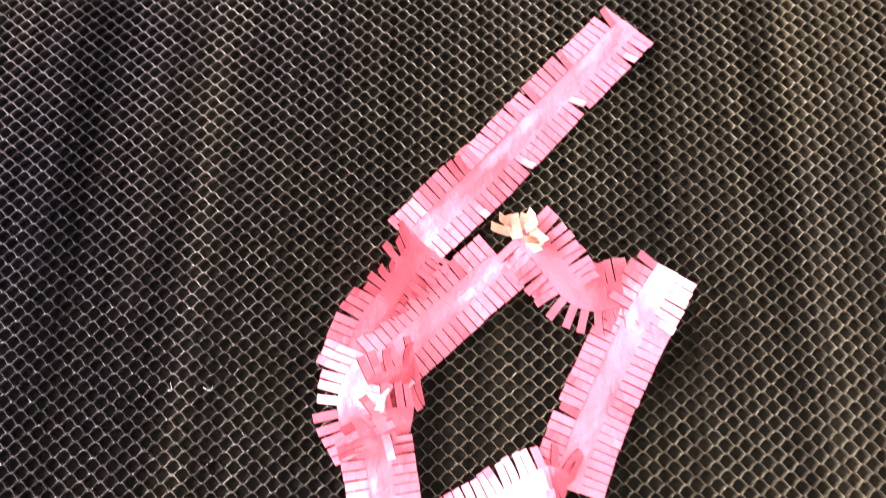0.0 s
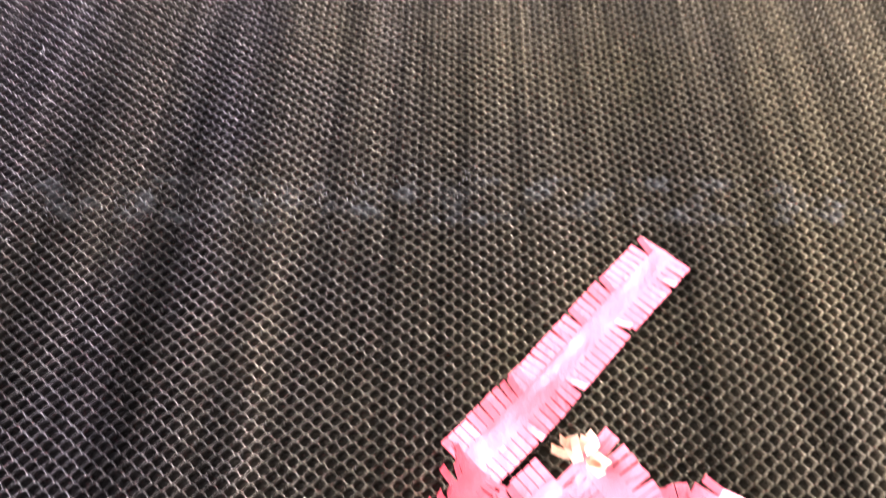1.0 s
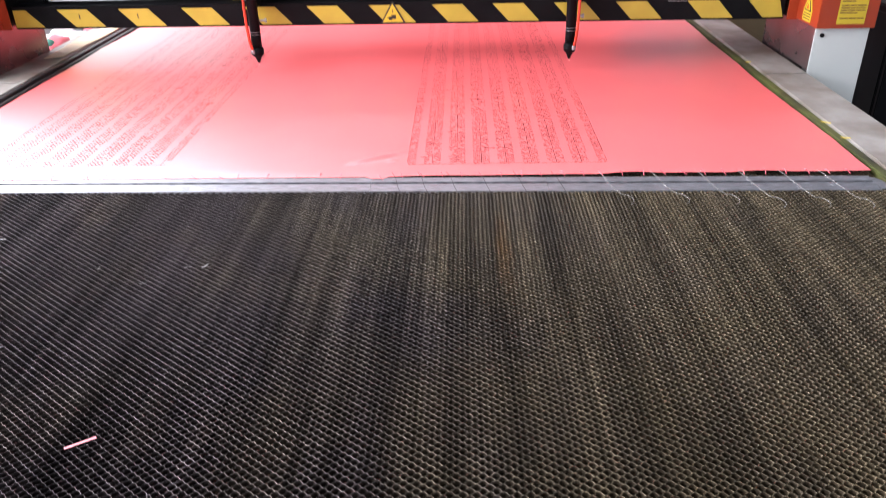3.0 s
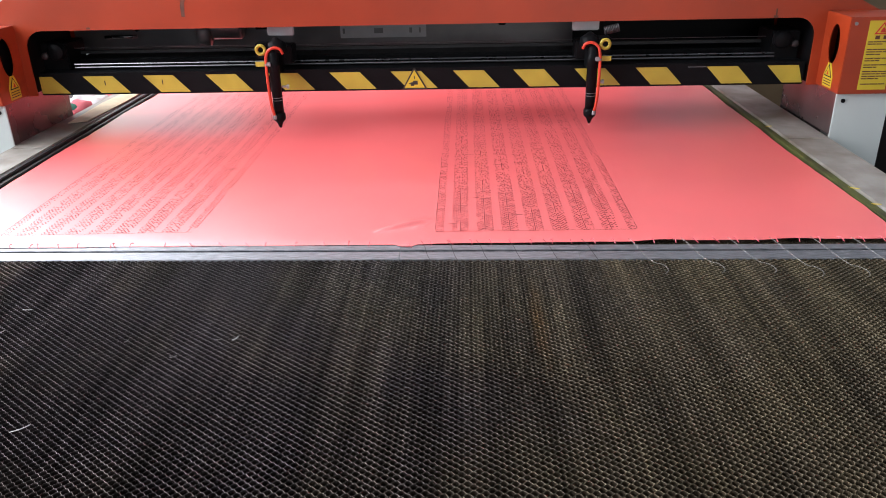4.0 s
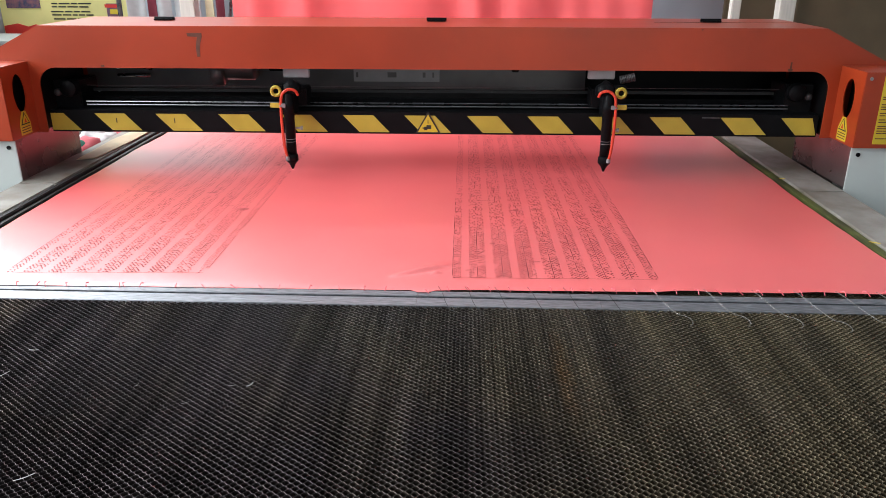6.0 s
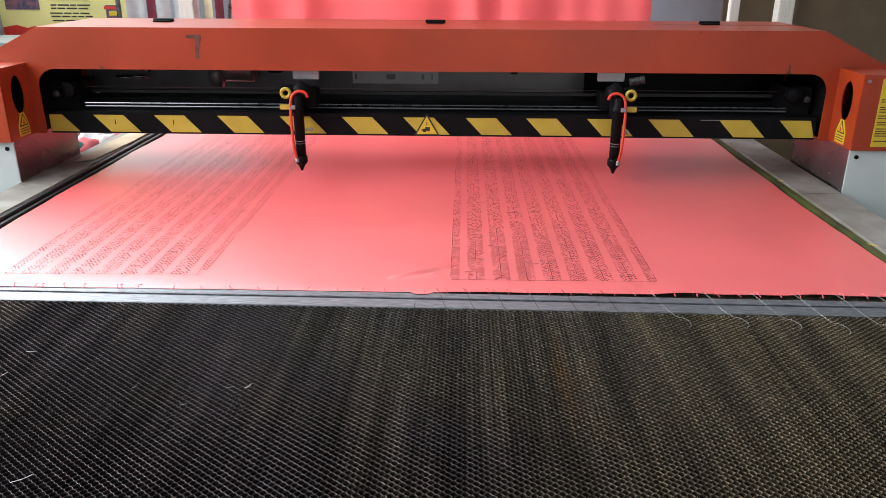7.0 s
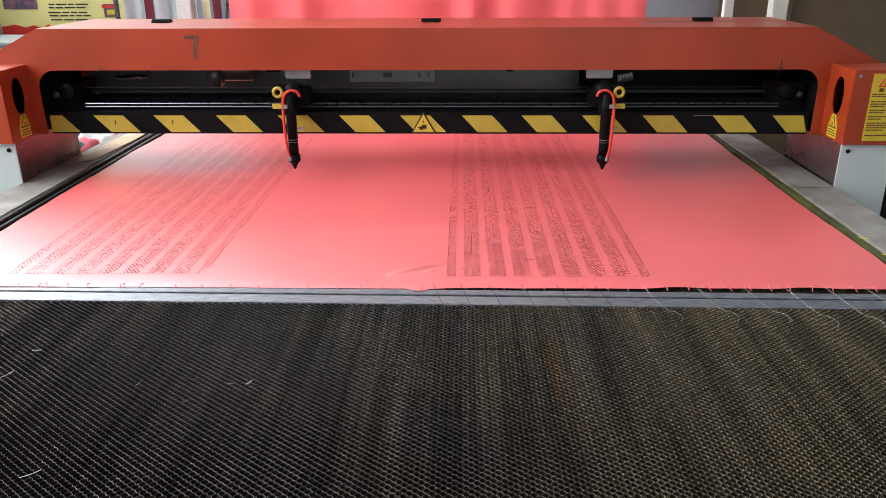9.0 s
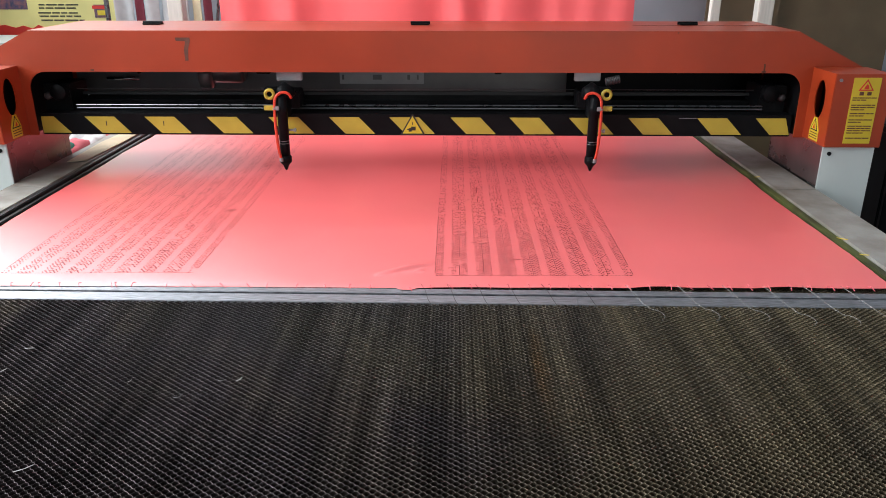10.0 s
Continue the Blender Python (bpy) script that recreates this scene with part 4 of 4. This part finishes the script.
scrap = tagged(part("fabric_scrap", box(-0.015, 0.015, -0.0014, 0.0014, 0, 0.0005), OFFCUT), "thin pink offcut lying on the honeycomb", "offcut")
scrap.matrix_world = pose(-0.391, 0.661, TOP + 0.001, 0, 0, 33)
rng = random.Random(21)
for k in range(26):
    x = -0.172 + 0.0345 * (k + 0.5) if k < 24 else rng.uniform(-1.0, 0.6)
    y = cloth_front(x)
    thread("short pink thread over the fabric's front edge", [(x, y + 0.004, 0.8605), (x + rng.uniform(-0.002, 0.004), y - 0.003, 0.8635), (x + rng.uniform(0.001, 0.008), y - 0.011, 0.8585)], 0.0008, STRIP)
for k in range(18):
    x = -1.0 + 0.046 * k + rng.uniform(-0.01, 0.01)
    y = cloth_front(x)
    thread("short pink thread over the fabric's front edge", [(x, y + 0.004, 0.8605), (x + rng.uniform(-0.002, 0.004), y - 0.003, 0.8635), (x + rng.uniform(-0.004, 0.012), y - 0.009, 0.8585)], 0.0008, STRIP)
for x, y, a, n in ((-0.566, 0.817, 40, 0.022), (-0.714, 1.029, 62, 0.022), (-0.708, 1.099, 5, 0.014), (-0.373, 1.015, 60, 0.012), (-0.396, 1.012, 20, 0.010), (-0.443, 0.969, 35, 0.010), (-0.522, 1.009, 70, 0.008), (-0.300, 0.590, 75, 0.006), (-0.045, 0.128, 10, 0.006), (-0.069, 0.128, 80, 0.005)):
    c, q = math.cos(radians(a)) * n / 2, math.sin(radians(a)) * n / 2
    thread("white lint thread on the honeycomb", [(x - c, y - q, TOP + 0.0012), (x + 0.002, y - 0.002, TOP + 0.002), (x + c, y + q, TOP + 0.0012)], 0.00018 if n < 0.012 else 0.0005, LINT, "lint_thread")
for k, (x, y) in enumerate(((0.250, 1.227), (0.339, 1.229), (0.418, 1.226), (0.487, 1.214), (0.556, 1.212), (0.622, 1.208), (0.170, 1.232), (0.105, 1.236), (0.045, 1.240), (-0.010, 1.242), (-0.060, 1.243), (-0.105, 1.244))):
    wide = 0.026 if k < 6 else 0.012
    arc = [(x - 0.012 + wide * math.sin(a), y - 0.004 + wide * math.cos(a), TOP + 0.0014) for a in np.linspace(0.4, 2.4, 6)]
    over = [(x - 0.030, cloth_front(x) + 0.003, 0.8615), (x - 0.022, 1.300, 0.8590), (x - 0.016, 1.268, 0.8570)]
    thread("pale thread pulled from the fabric, curling over the bar" if k < 6 else "dark thread pulled from the fabric across the bar", over + arc, 0.0008 if k < 6 else 0.0004, STRAND if k < 6 else TWINE, "thread_curl")
# dust caught in a band on the honeycomb
rng = random.Random(77)
v, f = [], []
for k in range(160):
    u = rng.random()
    x, y = -0.30 + 0.42 * u + rng.gauss(0, 0.015), 0.415 + 0.03 * u + rng.gauss(0, 0.012)
    n, a = rng.uniform(0.0003, 0.0009), rng.uniform(0, 3.1)
    c, q = math.cos(a) * n, math.sin(a) * n
    m = len(v)
    z = TOP + 0.0006
    v += [(x - c, y - q, z), (x + q * 0.4, y - c * 0.4, z), (x + c, y + q, z + 0.0004), (x - q * 0.4, y + c * 0.4, z)]
    f += [(m, m + 1, m + 2, m + 3)]
dust = raw("lint_dust", v, f, LINT)
tagged(dust, "white lint dust scattered over the honeycomb", "dust", kind="stuff")
for y, n in ((1.60, 0.05), (1.50, 0.035), (2.05, 0.03)):
    thread("yellow-green thread along the rail", [(0.70, y, 0.8555), (0.706, y - n / 2, 0.858), (0.714, y - n, 0.8635)], 0.001, LABEL)

# ---- behind the machine ----
poster = tagged(empty("wall_poster"), "yellow printed poster with red border and unreadable text", "poster")
part("sheet", box(-3.095, -2.265, 5.190, 5.198, 0.90, 1.9), PAPER, poster)
part("red_border", prism([(-3.09, 0.90), (-2.58, 0.90), (-2.60, 0.955), (-2.68, 0.975), (-2.72, 0.960), (-2.78, 0.985), (-2.82, 0.962), (-2.88, 0.980), (-2.93, 0.966), (-3.0, 0.985), (-3.09, 0.97)], "y", 5.186, 5.1905), RED, poster)
part("picture", box(-3.05, -2.83, 5.186, 5.1905, 1.08, 1.30), PRINT, poster, "small dark printed picture")
pot = part("picture", box(-2.40, -2.31, 5.186, 5.1905, 1.03, 1.11), PRINT, poster, "small printed picture of a pot")
part("pot_rim", box(-2.41, -2.30, 5.184, 5.186, 1.085, 1.105), RED, pot)
part("pot_mark", box(-2.38, -2.33, 5.184, 5.186, 1.045, 1.075), LABEL, pot)
rng = random.Random(41)
for z in (1.22, 1.20, 1.16, 1.14, 1.105, 1.085, 1.055, 1.035, 1.010):
    x, stop = -2.77 + 0.02 * rng.random(), -2.44 - 0.08 * rng.random()
    while x < stop:
        w = rng.uniform(0.03, 0.09)
        part("print_line", box(x, min(x + w, stop), 5.187, 5.1905, z, z + 0.008), INK, poster)
        x += w + 0.010
board = tagged(part("hardboard_sheet", box(1.52, 2.62, 5.02, 5.04, 0.0, 2.1, 0.003), BOARD), "brown hardboard sheet leaning by the wall", "board")
tagged(part("hardboard_sheet", box(1.46, 1.90, 4.97, 5.0, 0.0, 2.05, 0.003), BOARD), "brown hardboard sheet leaning by the wall", "board")


def cupboard(name, label, x0, x1, y0, y1, z1, doors, mat):
    """A plain cupboard with a plinth, doors set proud of its front, and small handles."""
    top = tagged(empty(name), label, "cupboard")
    part("plinth", box(x0 + 0.02, x1 - 0.02, y0 + 0.04, y1, 0.0, 0.07), RUBBER, top)
    part("body", box(x0, x1, y0 + 0.018, y1, 0.07, z1 - 0.02, 0.003), mat, top)
    part("worktop", box(x0 - 0.005, x1 + 0.005, y0, y1, z1 - 0.0195, z1, 0.004), mat, top)
    w = (x1 - x0) / doors
    for k in range(doors):
        door = part("door", box(x0 + k * w + 0.003, x0 + (k + 1) * w - 0.003, y0, y0 + 0.0175, 0.08, z1 - 0.025, 0.003), mat, top)
        hx = x0 + (k + (0.9 if k % 2 == 0 else 0.1)) * w
        part("handle", tube([(hx, y0 - 0.02, z1 - 0.22), (hx, y0 - 0.02, z1 - 0.10)], 0.006, 8), STEEL, door)
    return top


cupboard("wall_cupboard", "white cupboard standing under the poster", -3.08, -2.5, 4.6, 5.1, 0.93, 2, WHITE)


def curtain(x0, x1, y, mat, label):
    xs = np.linspace(x0, x1, 24)
    verts = [(x, y + 0.02 * math.sin(x * 60 + z * 2), z) for z in (0.3, 0.8, 1.3, 1.7) for x in xs]
    faces = [(r * 24 + c, r * 24 + c + 1, (r + 1) * 24 + c + 1, (r + 1) * 24 + c) for r in range(3) for c in range(23)]
    ob = raw("hanging_cloth", verts, faces, mat, None, True)
    ob.modifiers.new("thick", "SOLIDIFY").thickness = 0.004
    return tagged(ob, label, "cloth", "cloths on the rack")


rack = tagged(empty("cloth_rack"), "metal rack with cloth hanging on it", "rack")
part("rod", tube([(-2.1, 4.7, 1.72), (-1.15, 4.7, 1.72)], 0.012, 10), CHROME, rack)
for x in (-2.1, -1.15):
    part("post", tube([(x, 4.7, 0), (x, 4.7, 1.74)], 0.014, 10), CHROME, rack)
    part("foot", box(x - 0.02, x + 0.02, 4.45, 4.95, 0, 0.03, 0.004), CHROME, rack)
part("brace", tube([(-1.5, 4.74, 0.9), (-1.38, 4.74, 1.6)], 0.01, 8), CHROME, rack)
for x0, x1, mat, lab in ((-2.05, -1.94, CURTAIN, "white cloth hanging on a rack"), (-1.93, -1.89, MAROON, "maroon cloth hanging on a rack"), (-1.88, -1.80, CURTAIN, "white cloth hanging on a rack"), (-1.78, -1.62, CURTAIN, "pale grey cloth hanging on a rack"), (-1.60, -1.55, CREAM, "cream cloth hanging on a rack"), (-1.53, -1.49, MAROON, "maroon cloth hanging on a rack")):
    curtain(x0, x1, 4.7, mat, lab)


def scraps():
    """A heap of offcuts on the rail plate, and a cream card."""
    tagged(part("cream_card", prism([(-1.150, 2.14), (-1.105, 2.16), (-1.093, 2.40), (-1.094, 2.55), (-1.14, 2.60), (-1.16, 2.38)], "z", 0.8635, 0.8655), CREAM), "cream card lying on the rail plate", "card")
    r2 = random.Random(8)
    for mat, lab, x, y in ((TEAL, "teal fabric scrap", -1.345, 2.50), (CURTAIN, "white fabric scrap", -1.29, 2.60), (PINKSCRAP, "dusty pink fabric scrap", -1.315, 2.54), (CURTAIN, "white fabric scrap", -1.36, 2.66), (PINKSCRAP, "faded pink fabric scrap", -1.25, 2.68)):
        bm = bmesh.new()
        bmesh.ops.create_icosphere(bm, subdivisions=3, radius=1)
        for v in bm.verts:
            d = 1 + 0.35 * noise.noise(v.co * 2.2 + Vector((x * 9, y * 5, 0)))
            v.co = Vector((x + 0.045 * v.co.x * d, y + 0.07 * v.co.y * d, 0.795 + 0.042 * v.co.z * d))
        tagged(part("fabric_scrap", bm, mat, None, "", True), lab + " heaped beside the rail", "fabric scrap", "scraps beside the rail")
    tagged(part("side_cabinet", box(-1.46, -1.20, 2.34, 2.9, 0.0, 0.755, 0.004), PLATE), "low grey metal cabinet beside the machine", "cabinet")


scraps()
cupboard("dark_cabinet", "black metal cabinet beside the machine", 1.15, 2.0, 2.2, 3.0, 0.95, 2, BLACK)

tagged(part("hardboard_sheet", box(0.86, 1.14, 2.96, 2.975, 0.0, 1.06, 0.002), BOARD), "brown hardboard sheet standing behind the machine", "board")

# ---- single cells of the honeycomb nearest the camera ----
def single_cell():
    rim, hole, quads = cell_rings(FINE)
    n = len(FINE)
    me = bpy.data.meshes.new("cell")
    me.from_pydata([(*p, BURR) for p in rim] + [(*p, 0.0) for p in hole] + [(*p, -DEEP) for p in hole], [], quads)
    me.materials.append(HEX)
    me.materials.append(SHADED_SOOT)
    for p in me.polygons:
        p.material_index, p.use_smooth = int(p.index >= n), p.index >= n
    return me


cell_mesh = single_cell()
for x, y in cells[near]:
    ob = new("cell", cell_mesh)
    ob.parent = table
    move, lift = jitter(np.array([x, y]))
    ob.location = (x + move[0] * 0.9, y + move[1] * 0.9, TOP + float(lift))


# ---- what moves ----
HEAD_Y, HEAD_Z = 2.012, 0.8785
HEAD_ROWS = [(0, 0.000), (0.35, -0.014), (0.7, 0.000), (1.05, -0.015), (1.4, 0.000), (1.75, -0.015), (2.1, 0.000), (2.45, -0.015), (2.7, -0.002), (3.0, 0.000), (3.3, -0.014), (3.65, 0.000), (4.0, -0.002), (4.3, -0.011), (4.4, -0.001), (4.6, 0.001), (4.7, -0.002), (4.8, -0.008), (4.9, -0.014), (5.1, -0.014), (5.2, -0.003), (5.3, -0.002), (5.5, -0.005), (5.6, -0.013), (5.7, -0.018), (6.0, 0.000), (6.3, 0.009), (6.5, 0.023), (6.8, 0.014), (6.9, 0.021), (7.0, 0.027), (7.2, 0.025), (7.3, 0.018), (7.4, 0.014), (7.5, 0.012), (7.6, 0.015), (7.7, 0.021), (7.8, 0.027), (8.0, 0.026), (8.1, 0.022), (8.3, 0.017), (8.5, 0.027), (8.75, 0.024), (9.0, 0.013), (9.25, 0.023), (9.5, 0.029), (9.75, 0.020), (10, 0.016)]


def motions():
    for ob, x in ((head_left, -0.528), (head_right, 0.256)):
        walk(ob, [(t, pose(x + dx, HEAD_Y, HEAD_Z)) for t, dx in HEAD_ROWS])


motions()
